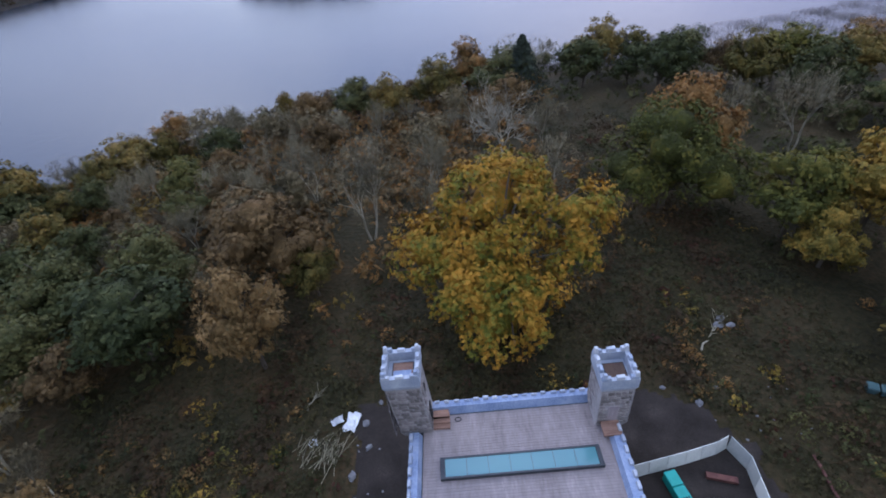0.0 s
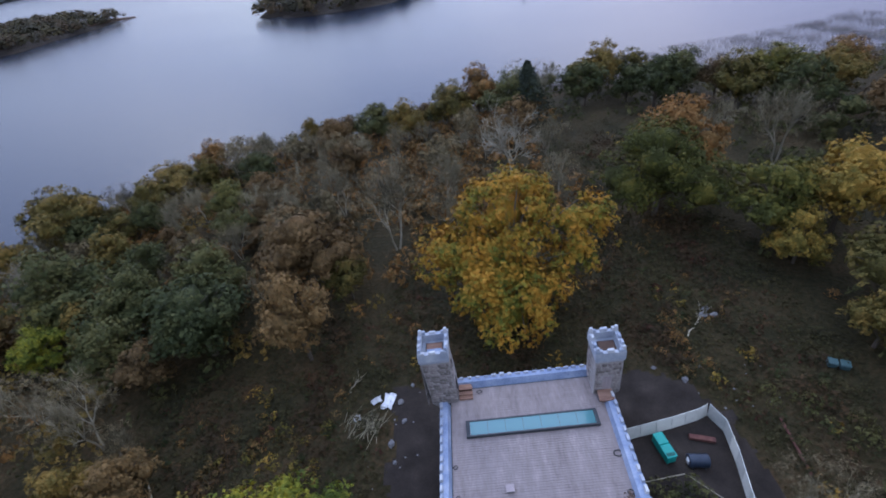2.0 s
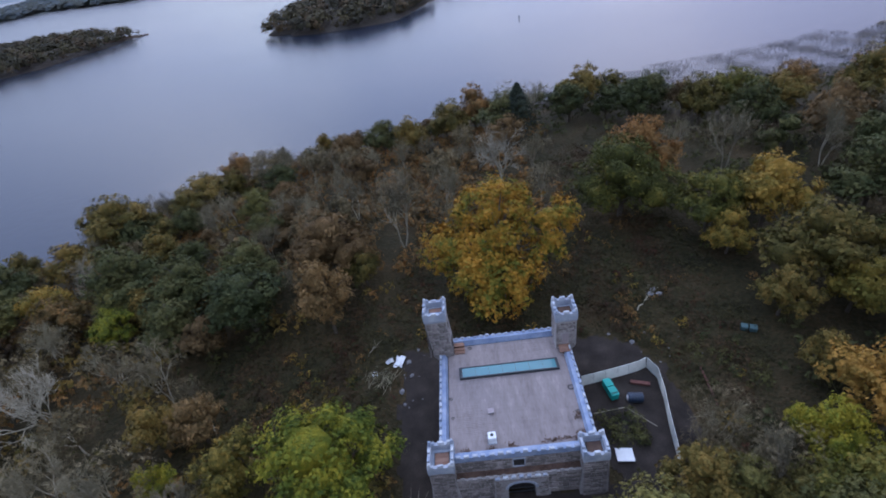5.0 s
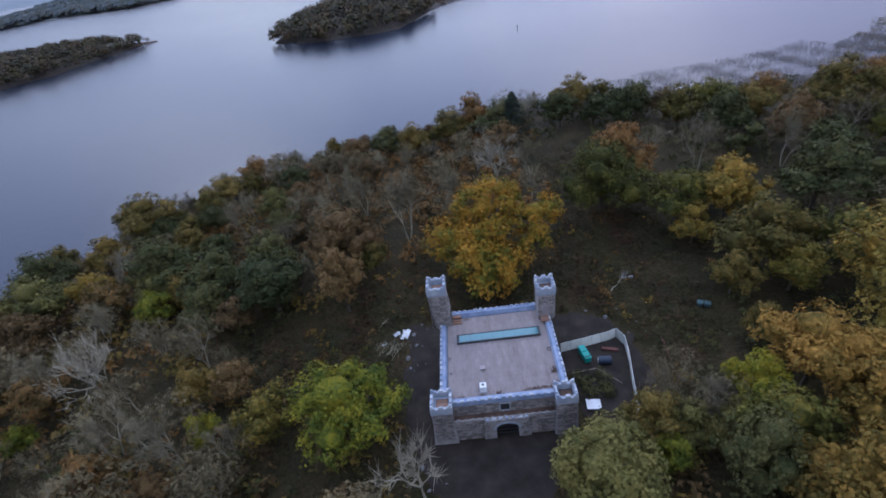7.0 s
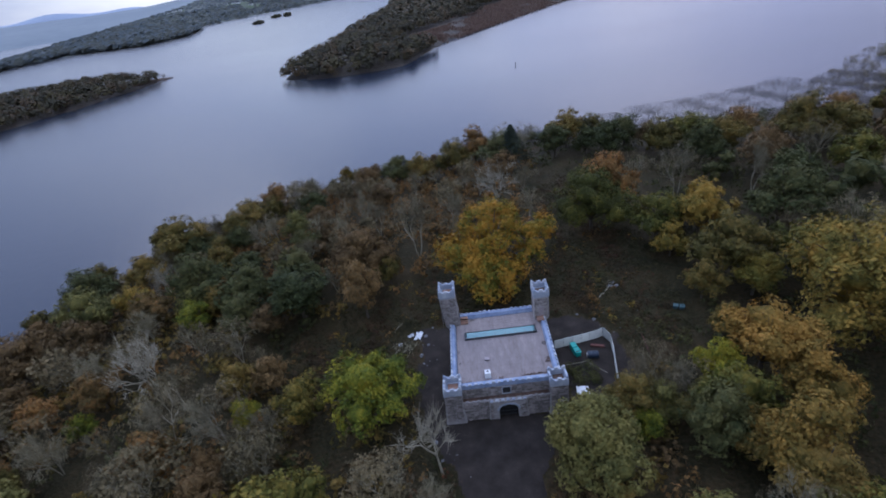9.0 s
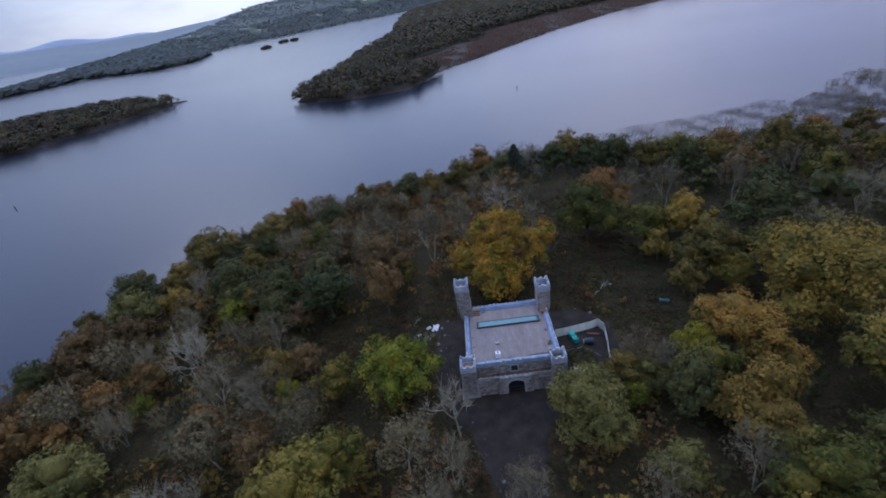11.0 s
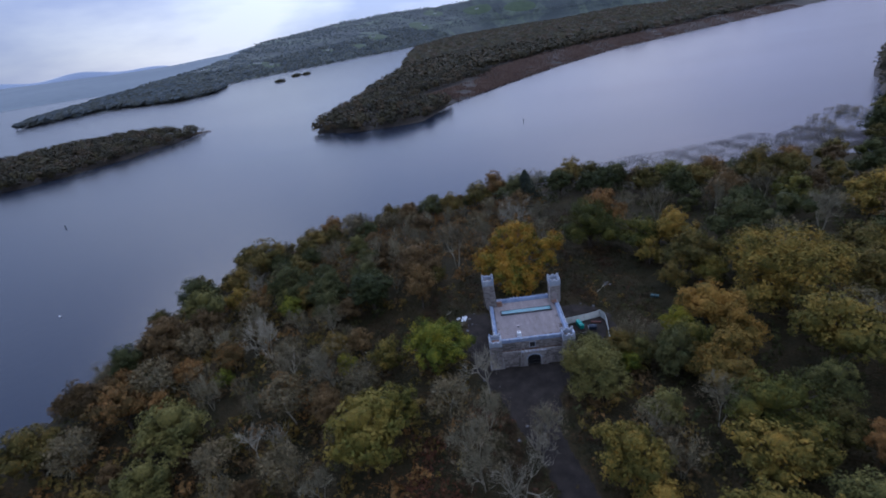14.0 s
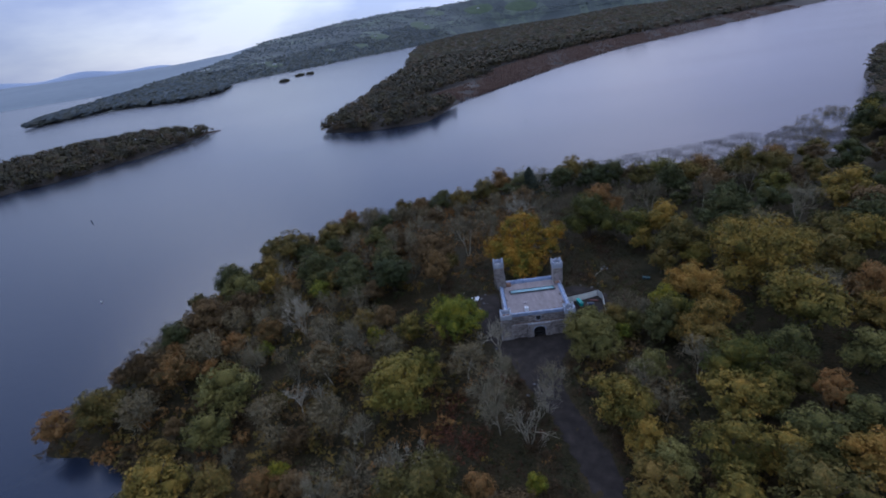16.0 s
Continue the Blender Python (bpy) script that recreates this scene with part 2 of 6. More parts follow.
M_FARLAND = patchwork("hazed_pasture_and_scrub")
# paler, bluer land colour that stands in for haze over the farthest shore
M_HAZELAND = material("farthest_land_haze_blue", [(0.120, 0.148, 0.166), (0.144, 0.172, 0.188), (0.170, 0.198, 0.206)], scale=0.003, fine=9, bump=0)
M_FARFLOOR = material("brown_floor_of_distant_wood", [(0.026, 0.021, 0.015), (0.042, 0.033, 0.024), (0.064, 0.048, 0.036)], scale=0.03, fine=9, bump=0.8, depth=2.0)
M_GRAVEL = material("dark_wet_gravel", [(0.0105, 0.0083, 0.0068), (0.020, 0.0160, 0.0133), (0.036, 0.0290, 0.0240), (0.073, 0.060, 0.050)], scale=0.5, fine=24, bump=0.8, spec=0.1, spread=0.6)
M_STONE = material("grey_limestone", [(0.125, 0.11, 0.102), (0.24, 0.21, 0.195), (0.385, 0.34, 0.32)], scale=1.2, fine=9, island=0.3, per_object=0.3, bump=0.6)
M_HEAD = material("pale_blue_grey_render", [(0.20, 0.235, 0.295), (0.30, 0.33, 0.38), (0.42, 0.44, 0.465)], scale=1.1, fine=10, bump=0.4)
M_COPING = material("whitish_coping_stone", [(0.21, 0.25, 0.32), (0.33, 0.355, 0.40), (0.46, 0.47, 0.48)], scale=1.4, fine=8, per_object=0.3, bump=0.4)
M_DOOR = material("pale_weathered_door", [(0.24, 0.20, 0.20), (0.34, 0.29, 0.29)], scale=2, stretch=(3, 3, 0.4))
M_RUST = material("rust_red_steel", [(0.055, 0.024, 0.02), (0.095, 0.038, 0.03), (0.14, 0.06, 0.046)], scale=2)
M_CRATE = material("grey_green_plastic", [(0.028, 0.062, 0.064), (0.05, 0.095, 0.096)], scale=1.5, rough=0.5, bump=0.1)
M_MORTAR = material("weathered_mortar", [(0.18, 0.165, 0.155), (0.28, 0.26, 0.25), (0.38, 0.355, 0.34)], scale=0.8, fine=14, bump=0.5)
M_CAP = material("blue_grey_lime_render", [(0.115, 0.155, 0.245), (0.195, 0.245, 0.345), (0.315, 0.355, 0.435)], scale=0.9, fine=10, bump=0.35, per_object=0.12)
M_DECK = material("weathered_deck_boards", [(0.135, 0.112, 0.106), (0.185, 0.155, 0.147), (0.220, 0.187, 0.178), (0.285, 0.244, 0.232)], scale=0.7, fine=5, per_object=0.05, bump=0.2, stretch=(2.1, 0.55, 1), spread=0.46, placed=True)
M_DARK = material("dark_metal_frame", [(0.02, 0.024, 0.028), (0.05, 0.055, 0.06)], scale=2, rough=0.5)
# near-black colour that stands in for shade inside doorways, windows and slots
M_VOID = material("shaded_interior", [(0.012, 0.011, 0.011), (0.03, 0.028, 0.027)], scale=1)
M_WOOD = material("red_brown_timber", [(0.12, 0.065, 0.045), (0.21, 0.12, 0.085), (0.28, 0.17, 0.125)], scale=2, stretch=(0.3, 3, 1))
M_MUD = material("brown_leaf_litter", [(0.045, 0.028, 0.022), (0.09, 0.055, 0.04), (0.13, 0.08, 0.055)], scale=1.5, bump=0.6)
M_WHITE = material("white_painted_sheet", [(0.55, 0.56, 0.56), (0.74, 0.75, 0.75)], scale=1.5, bump=0.1, rough=0.6)
M_FENCE = material("pale_hoarding_panels", [(0.40, 0.42, 0.39), (0.56, 0.57, 0.52), (0.68, 0.69, 0.62)], scale=0.8, per_object=0.4, bump=0.1)
M_TEAL = material("turquoise_plastic", [(0.008, 0.21, 0.18), (0.015, 0.33, 0.28)], scale=1.2, rough=0.45, bump=0.05)
M_NAVY = material("dark_blue_plastic", [(0.012, 0.02, 0.035), (0.03, 0.045, 0.07)], scale=1.5, rough=0.4, bump=0.05)
M_RUBBER = material("black_rubber_hose", [(0.012, 0.012, 0.013), (0.03, 0.03, 0.03)], scale=3, rough=0.6)
M_ROCK = material("pale_boulder", [(0.10, 0.10, 0.10), (0.19, 0.185, 0.185)], scale=1.5)
M_PALE_REED = material("pale_dry_reeds", [(0.16, 0.135, 0.125), (0.235, 0.205, 0.19), (0.32, 0.29, 0.265)], scale=0.1, island=0.3)
M_REED = material("brown_reeds", [(0.128, 0.080, 0.060), (0.176, 0.114, 0.086), (0.232, 0.156, 0.120)], scale=0.1, island=0.3)


def glass_material(name, tint):
    m = bpy.data.materials.new(name)
    m.use_nodes = True
    b = m.node_tree.nodes["Principled BSDF"]
    b.inputs["Base Color"].default_value = (*tint, 1)
    b.inputs["Roughness"].default_value = 0.12
    b.inputs["Transmission Weight"].default_value = 0.35
    b.inputs["Specular IOR Level"].default_value = 0.7
    return m


M_GLASS = glass_material("teal_tinted_glass", (0.10, 0.26, 0.275))


def water_material():
    m = bpy.data.materials.new("lake_water")
    m.use_nodes = True
    n, l = m.node_tree.nodes, m.node_tree.links
    b = n["Principled BSDF"]
    b.inputs["Base Color"].default_value = (0.011, 0.016, 0.027, 1)
    b.inputs["Roughness"].default_value = 0.2
    b.inputs["IOR"].default_value = 1.32
    co = n.new("ShaderNodeTexCoord")
    ripple, gust = n.new("ShaderNodeTexNoise"), n.new("ShaderNodeTexNoise")
    ripple.inputs["Scale"].default_value, ripple.inputs["Detail"].default_value = 0.35, 6
    gust.inputs["Scale"].default_value, gust.inputs["Detail"].default_value = 0.006, 4
    mp = n.new("ShaderNodeMapping")
    mp.inputs["Scale"].default_value, mp.inputs["Rotation"].default_value = (0.5, 1.6, 1), (0, 0, radians(25))
    l.new(co.outputs["Object"], ripple.inputs["Vector"])
    l.new(co.outputs["Object"], mp.inputs["Vector"])
    l.new(mp.outputs["Vector"], gust.inputs["Vector"])
    rr = n.new("ShaderNodeMapRange")
    rr.inputs["From Min"].default_value, rr.inputs["From Max"].default_value = 0.35, 0.65
    rr.inputs["To Min"].default_value, rr.inputs["To Max"].default_value = 0.20, 0.225
    l.new(gust.outputs["Fac"], rr.inputs["Value"])
    l.new(rr.outputs["Result"], b.inputs["Roughness"])
    bp = n.new("ShaderNodeBump")
    bp.inputs["Strength"].default_value, bp.inputs["Distance"].default_value = 0.35, 0.2
    l.new(ripple.outputs["Fac"], bp.inputs["Height"])
    l.new(bp.outputs["Normal"], b.inputs["Normal"])
    return m


M_WATER = water_material()


# ---- building blocks ----
def link_mesh(name, me, mat, parent=None, label=""):
    if mat and not me.materials:
        me.materials.append(mat)
    ob = new(name, me)
    if parent:
        ob.parent = parent
    return tagged(ob, label) if label else ob


def part(name, bm, mat, parent=None, label=""):
    me = bpy.data.meshes.new(name)
    bm.to_mesh(me)
    bm.free()
    return link_mesh(name, me, mat, parent, label)


def from_arrays(name, verts, faces, mat, parent=None, label="", smooth=False):
    me = bpy.data.meshes.new(name)
    me.from_pydata(np.asarray(verts).tolist(), [], faces if isinstance(faces, list) else np.asarray(faces).tolist())
    if smooth:
        me.polygons.foreach_set("use_smooth", [True] * len(me.polygons))
    return link_mesh(name, me, mat, parent, label)


def empty(name, x, y, z, label, category, group="", kind=""):
    ob = new(name)
    ob.location = (x, y, z)
    return tagged(ob, label, category, group, kind)


def box(bm, x0, x1, y0, y1, z0, z1, taper=0.0):
    """A box; taper draws its top in."""
    t = taper
    vs = [bm.verts.new(p) for p in ((x0, y0, z0), (x1, y0, z0), (x1, y1, z0), (x0, y1, z0), (x0 + t, y0 + t, z1), (x1 - t, y0 + t, z1), (x1 - t, y1 - t, z1), (x0 + t, y1 - t, z1))]
    for f in ((3, 2, 1, 0), (4, 5, 6, 7), (0, 1, 5, 4), (1, 2, 6, 5), (2, 3, 7, 6), (3, 0, 4, 7)):
        bm.faces.new([vs[k] for k in f])
    return vs


def rounded(bm, width=0.03, segments=2):
    bmesh.ops.bevel(bm, geom=bm.edges[:], offset=width, segments=segments, affect="EDGES", profile=0.5)
    return bm


def box_part(name, dims, mat, parent=None, label="", width=0.02, taper=0.0):
    bm = bmesh.new()
    box(bm, *dims, taper=taper)
    if width:
        rounded(bm, width, 1)
    return part(name, bm, mat, parent, label)


def prism(bm, low, high):
    """A solid between a lower and an upper four-cornered outline."""
    vs = [bm.verts.new(p) for p in (*low, *high)]
    for f in ((3, 2, 1, 0), (4, 5, 6, 7), (0, 1, 5, 4), (1, 2, 6, 5), (2, 3, 7, 6), (3, 0, 4, 7)):
        bm.faces.new([vs[k] for k in f])


def tube(bm, points, r0, r1, sides=5):
    """A tapered tube along points."""
    rings = []
    for k, p in enumerate(points):
        p = Vector(p)
        d = (Vector(points[min(k + 1, len(points) - 1)]) - Vector(points[max(k - 1, 0)])).normalized()
        a = d.orthogonal().normalized()
        b = d.cross(a)
        r = r0 + (r1 - r0) * k / max(1, len(points) - 1)
        rings.append([bm.verts.new(p + r * (math.cos(2 * math.pi * s / sides) * a + math.sin(2 * math.pi * s / sides) * b)) for s in range(sides)])
    for lo, hi in zip(rings, rings[1:]):
        for s in range(sides):
            bm.faces.new((lo[s], lo[(s + 1) % sides], hi[(s + 1) % sides], hi[s]))
    bm.faces.new(rings[0][::-1])
    bm.faces.new(rings[-1])


# ---- land ----
LAKE = -8.0
SHORE = [(-92, -400), (-84, -60), (-77, -38), (-79, -29), (-84, -26), (-93, -23), (-102, -22), (-105, -15), (-100, 5), (-96, 32), (-88, 53), (-74, 74), (-52, 92), (-20, 100), (10, 110), (38, 114), (60, 112), (90, 110), (125, 108), (160, 110), (176, 120), (214, 160), (262, 222), (304, 276), (380, 350), (900, 540), (2800, 900), (2800, -2500), (-104, -2500)]
ISLAND = [(-251, 425), (-261, 383), (-271, 338), (-288, 299), (-312, 265), (-337, 242), (-420, 170), (-520, 200), (-480, 300), (-440, 350), (-415, 405), (-375, 445), (-320, 450), (-280, 438)]
HEADLAND = [(-115, 321), (-78, 299), (-50, 298), (-22, 310), (10, 394), (67, 476), (163, 602), (288, 738), (425, 837), (570, 936), (855, 1144), (1300, 1500), (2700, 2300), (2700, 3700), (400, 3600), (280, 3200), (70, 2400), (-20, 2050), (-78, 1650), (-80, 1180), (-74, 880), (-84, 700), (-98, 540), (-108, 440), (-118, 350)]
FAR = [(-4600, 1500), (-1575, 1669), (-1461, 1739), (-1337, 1844), (-1000, 1430), (-870, 1010), (-800, 860), (-763, 782), (-745, 851), (-715, 967), (-610, 942), (-531, 927), (-506, 1038), (-561, 1244), (-604, 1312), (-578, 1468), (-520, 1574), (-311, 1962), (-190, 2185), (-40, 2461), (60, 2900), (400, 3500), (2700, 3700), (2700, 4500), (-4600, 4500)]


def inside_by(px, py, poly):
    """How far points lie inside a polygon (negative: outside)."""
    a = np.array(poly, float)
    b = np.roll(a, -1, 0)
    near, within = np.full(px.shape, 1e9), np.zeros(px.shape, bool)
    for (ax, ay), (bx, by) in zip(a, b):
        ex, ey = bx - ax, by - ay
        k = np.clip(((px - ax) * ex + (py - ay) * ey) / (ex * ex + ey * ey), 0, 1)
        near = np.minimum(near, np.hypot(ax + k * ex - px, ay + k * ey - py))
        if ay != by:
            within ^= ((ay > py) != (by > py)) & (px < ex * (py - ay) / (by - ay) + ax)
    return np.where(within, near, -near)


def waves(px, py, size, seed):
    """Smooth noise from a few crossed waves."""
    rng = np.random.RandomState(seed)
    total = np.zeros_like(px, dtype=float)
    for k in range(7):
        ang, f, ph = rng.uniform(0, 2 * math.pi), (1.0 + 0.55 * k) / size, rng.uniform(0, 6.28)
        total += np.sin((px * math.cos(ang) + py * math.sin(ang)) * 2 * math.pi * f + ph) / (1 + 0.5 * k)
    return total / 3


def heights(px, py):
    """The ground's height."""
    px, py = np.asarray(px, float), np.asarray(py, float)
    s = inside_by(px, py, SHORE)
    home = np.where(s > 0, LAKE - 0.6 + 8.6 * (1 - np.exp(-np.maximum(s, 0) / 26)), LAKE - 0.6 + 0.06 * np.maximum(s, -60))
    home = home + np.where(s > 0, 1.6 * np.clip((px - 14) / 18, 0, 1), 0)
    calm = np.clip((np.hypot(px - 5, py + 3) - 17) / 14, 0, 1)
    home = home * calm + np.where(s > 0, 0.28 * waves(px, py, 23, 5) * calm, 0)
    z = home
    for poly, rise, top, hill in ((ISLAND, 16, 5, 0), (HEADLAND, 26, 9, 0.035), (FAR, 60, 8, 0.11)):
        d = inside_by(px, py, poly)
        extra = hill * np.maximum(d - 120, 0) * np.clip(0.75 + 0.5 * waves(px, py, 900, 11), 0.15, 1.6)
        if poly is FAR:
            # a long ridge that climbs eastwards
            side = px / np.maximum(py, 500)
            ridge = np.interp(side, (-1.2, -0.9, -0.66, -0.54, -0.42, -0.3, -0.18, -0.07, 0.1, 0.4), (90, 70, 60, 62, 80, 122, 178, 268, 410, 430))
            extra = ridge * np.clip((d - 60) / 900, 0, 1) ** 0.8 * (0.97 + 0.05 * waves(px, py, 700, 11))
        z = np.maximum(z, np.where(d > 0, LAKE - 0.4 + top * (1 - np.exp(-np.maximum(d, 0) / rise)) + np.minimum(extra, 430), LAKE - 4))
    for ix, iy, r in ((-378, 1107, 13), (-379, 1258, 16), (-352, 1262, 11)):
        z = np.maximum(z, LAKE + 2 - 2.6 * np.hypot(px - ix, (py - iy) * 0.6) / r)
    return z


def ground_at(x, y):
    return float(heights(np.array([x]), np.array([y]))[0])


def lines(lo, hi, fine_lo, fine_hi, step, growth):
    """Grid lines, close in the middle and ever wider outwards."""
    vals = list(np.arange(fine_lo, fine_hi + 0.01, step))
    for sign, end in ((1, hi), (-1, lo)):
        v, d = (vals[-1] if sign > 0 else vals[0]), step
        while sign * v < sign * end:
            d = min(d * growth, 45)
            v += sign * d
            vals.append(v) if sign > 0 else vals.insert(0, v)
    return np.array(vals)


def build_ground():
    gx, gy = lines(-4500, 2800, -118, 232, 2.9, 1.1), lines(-700, 4450, -60, 196, 2.9, 1.1)
    xx, yy = np.meshgrid(gx, gy)
    zz = heights(xx, yy)
    nx, ny = len(gx), len(gy)
    verts = np.stack([xx.ravel(), yy.ravel(), zz.ravel()], 1)
    k = np.arange(nx * ny).reshape(ny, nx)
    quads = np.stack([k[:-1, :-1], k[:-1, 1:], k[1:, 1:], k[1:, :-1]], -1).reshape(-1, 4)
    ob = from_arrays("ground", verts, quads, M_GROUND)
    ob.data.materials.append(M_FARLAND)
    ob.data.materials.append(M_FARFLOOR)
    ob.data.materials.append(M_HAZELAND)
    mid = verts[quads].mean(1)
    # far land beyond x -1000 takes the haze-blued colour
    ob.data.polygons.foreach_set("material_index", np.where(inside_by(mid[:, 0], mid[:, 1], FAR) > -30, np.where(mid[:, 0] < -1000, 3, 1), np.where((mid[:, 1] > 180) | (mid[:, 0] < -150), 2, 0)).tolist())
    ob.data.polygons.foreach_set("use_smooth", [True] * len(quads))
    return tagged(ob, "uneven autumn ground of rough grass, bracken and leaf litter", "ground", kind="structure")


build_ground()
bm = bmesh.new()
bmesh.ops.create_grid(bm, x_segments=1, y_segments=1, size=4700)
water = tagged(part("water", bm, M_WATER), "grey-blue lake water with faint ripples under cloud", "lake", kind="structure")
water.location = (-300, 300, LAKE)


def drape(name, outline, mat, label, lift=0.06, step=1.0):
    """A patch of ground cover that follows the ground, with a ragged edge."""
    xs, ys = [p[0] for p in outline], [p[1] for p in outline]
    gx, gy = np.arange(min(xs), max(xs), step), np.arange(min(ys), max(ys), step)
    xx, yy = np.meshgrid(gx, gy)
    keep = inside_by(xx + 0.9 * waves(xx, yy, 5, 3) + 0.35 * waves(xx, yy, 1.3, 13), yy + 0.9 * waves(xx, yy, 6, 4) + 0.35 * waves(xx, yy, 1.5, 14), outline) > 0
    zz = heights(xx, yy) + lift
    k = np.arange(xx.size).reshape(xx.shape)
    ok = keep[:-1, :-1] & keep[1:, 1:] & keep[:-1, 1:] & keep[1:, :-1]
    quads = np.stack([k[:-1, :-1], k[:-1, 1:], k[1:, 1:], k[1:, :-1]], -1)[ok]
    used = np.unique(quads)
    back = np.zeros(xx.size, int)
    back[used] = np.arange(len(used))
    verts = np.stack([xx.ravel(), yy.ravel(), zz.ravel()], 1)[used]
    return tagged(from_arrays(name, verts, back[quads], mat), label, "ground", kind="structure")


YARD = [(-7.5, 10), (-2, 9), (-2, -9), (13, -9), (12, 8), (19, 8.5), (23, 3), (23, -9), (20, -12.5), (9.5, -15.5), (6.6, -20), (6.1, -26), (6.9, -31), (8.1, -36), (9.1, -40.5), (9.1, -45), (8.8, -51), (8.6, -64), (4.4, -64), (4.3, -48), (3.6, -44), (3.1, -40), (2.4, -35), (1.8, -30), (-0.6, -25), (-2.6, -17), (-7, -10)]
drape("yard", YARD, M_GRAVEL, "dark wet gravel yard and drive round the castle", step=0.33)

drape("pool", [(139, 84), (147, 86), (151, 93), (145, 97), (138, 91)], M_WATER, "small bright pool of water among trees behind the reeds", lift=0.12, step=0.8)


def distant_hills():
    """A low range at the end of the lake, its colour blued to stand in for haze."""
    n = 90
    xs = np.linspace(-4450, -1500, n)
    verts, quads = [], []
    for k, x in enumerate(xs):
        y = 4440 - 0.25 * abs(x + 1500)
        top = 70 + 55 * math.exp(-((x + 3700) / 500) ** 2) + 26 * math.sin(x / 260) + 14 * math.sin(x / 97 + 1)
        verts += [(x, y, LAKE - 5), (x, y + 40, top * 0.6), (x, y + 120, top)]
        if k:
            a, b = 3 * k - 3, 3 * k
            quads += [(a, b, b + 1, a + 1), (a + 1, b + 1, b + 2, a + 2)]
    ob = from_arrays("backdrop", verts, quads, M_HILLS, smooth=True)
    tagged(ob, "low hills far beyond the lake, coloured blue for haze", "hills", kind="structure")


# pale blue base colour paints the haze onto the far hills
M_HILLS = material("far_hills_haze_blue", [(0.30, 0.35, 0.44), (0.36, 0.41, 0.49)], scale=0.004, bump=0)
distant_hills()


# ---- trees ----
def quads_to_mesh(centres, normals, sizes, rng):
    """Loose leaf sprays: one kite-shaped, slightly folded quad each."""
    n = len(centres)
    rnd = rng.normal(size=(n, 3))
    u = np.cross(normals, rnd)
    u /= np.linalg.norm(u, axis=1)[:, None] + 1e-9
    v = np.cross(normals, u)
    s = sizes[:, None]
    pts = np.stack([centres - u * s, centres + v * s * 0.62 + normals * s * 0.12, centres + u * s, centres - v * s * 0.62 + normals * s * 0.12], 1).reshape(-1, 3)
    return pts, np.arange(4 * n).reshape(n, 4)


def ball(level):
    bm = bmesh.new()
    bmesh.ops.create_icosphere(bm, subdivisions=level, radius=1.0)
    v = np.array([x.co[:] for x in bm.verts])
    f = np.array([[y.index for y in x.verts] for x in bm.faces])
    bm.free()
    return v, f


BALL = {1: ball(1), 2: ball(2)}


def with_cores(v, f, places, radii, rng, level=2, flat=0.85, share=0.86):
    """Adds the leafy mass inside each lobe, knobbly and a little smaller than its skin of leaf sprays."""
    bv, bf = BALL[level]
    vs, fs, n = [v], [*f.tolist()], len(v)
    for c, q in zip(places, radii):
        ph = rng.uniform(0, 6, 6)
        k = 1 + 0.16 * np.sin(4.1 * bv[:, 0] + ph[0]) * np.sin(3.7 * bv[:, 1] + ph[1]) + 0.14 * np.sin(6.3 * bv[:, 2] + ph[2] + 3 * bv[:, 0]) + 0.07 * rng.normal(size=len(bv))
        vs.append(np.asarray(c) + bv * (q * share * k)[:, None] * (1, 1, flat))
        fs += (bf + n).tolist()
        n += len(bv)
    return np.concatenate(vs), fs


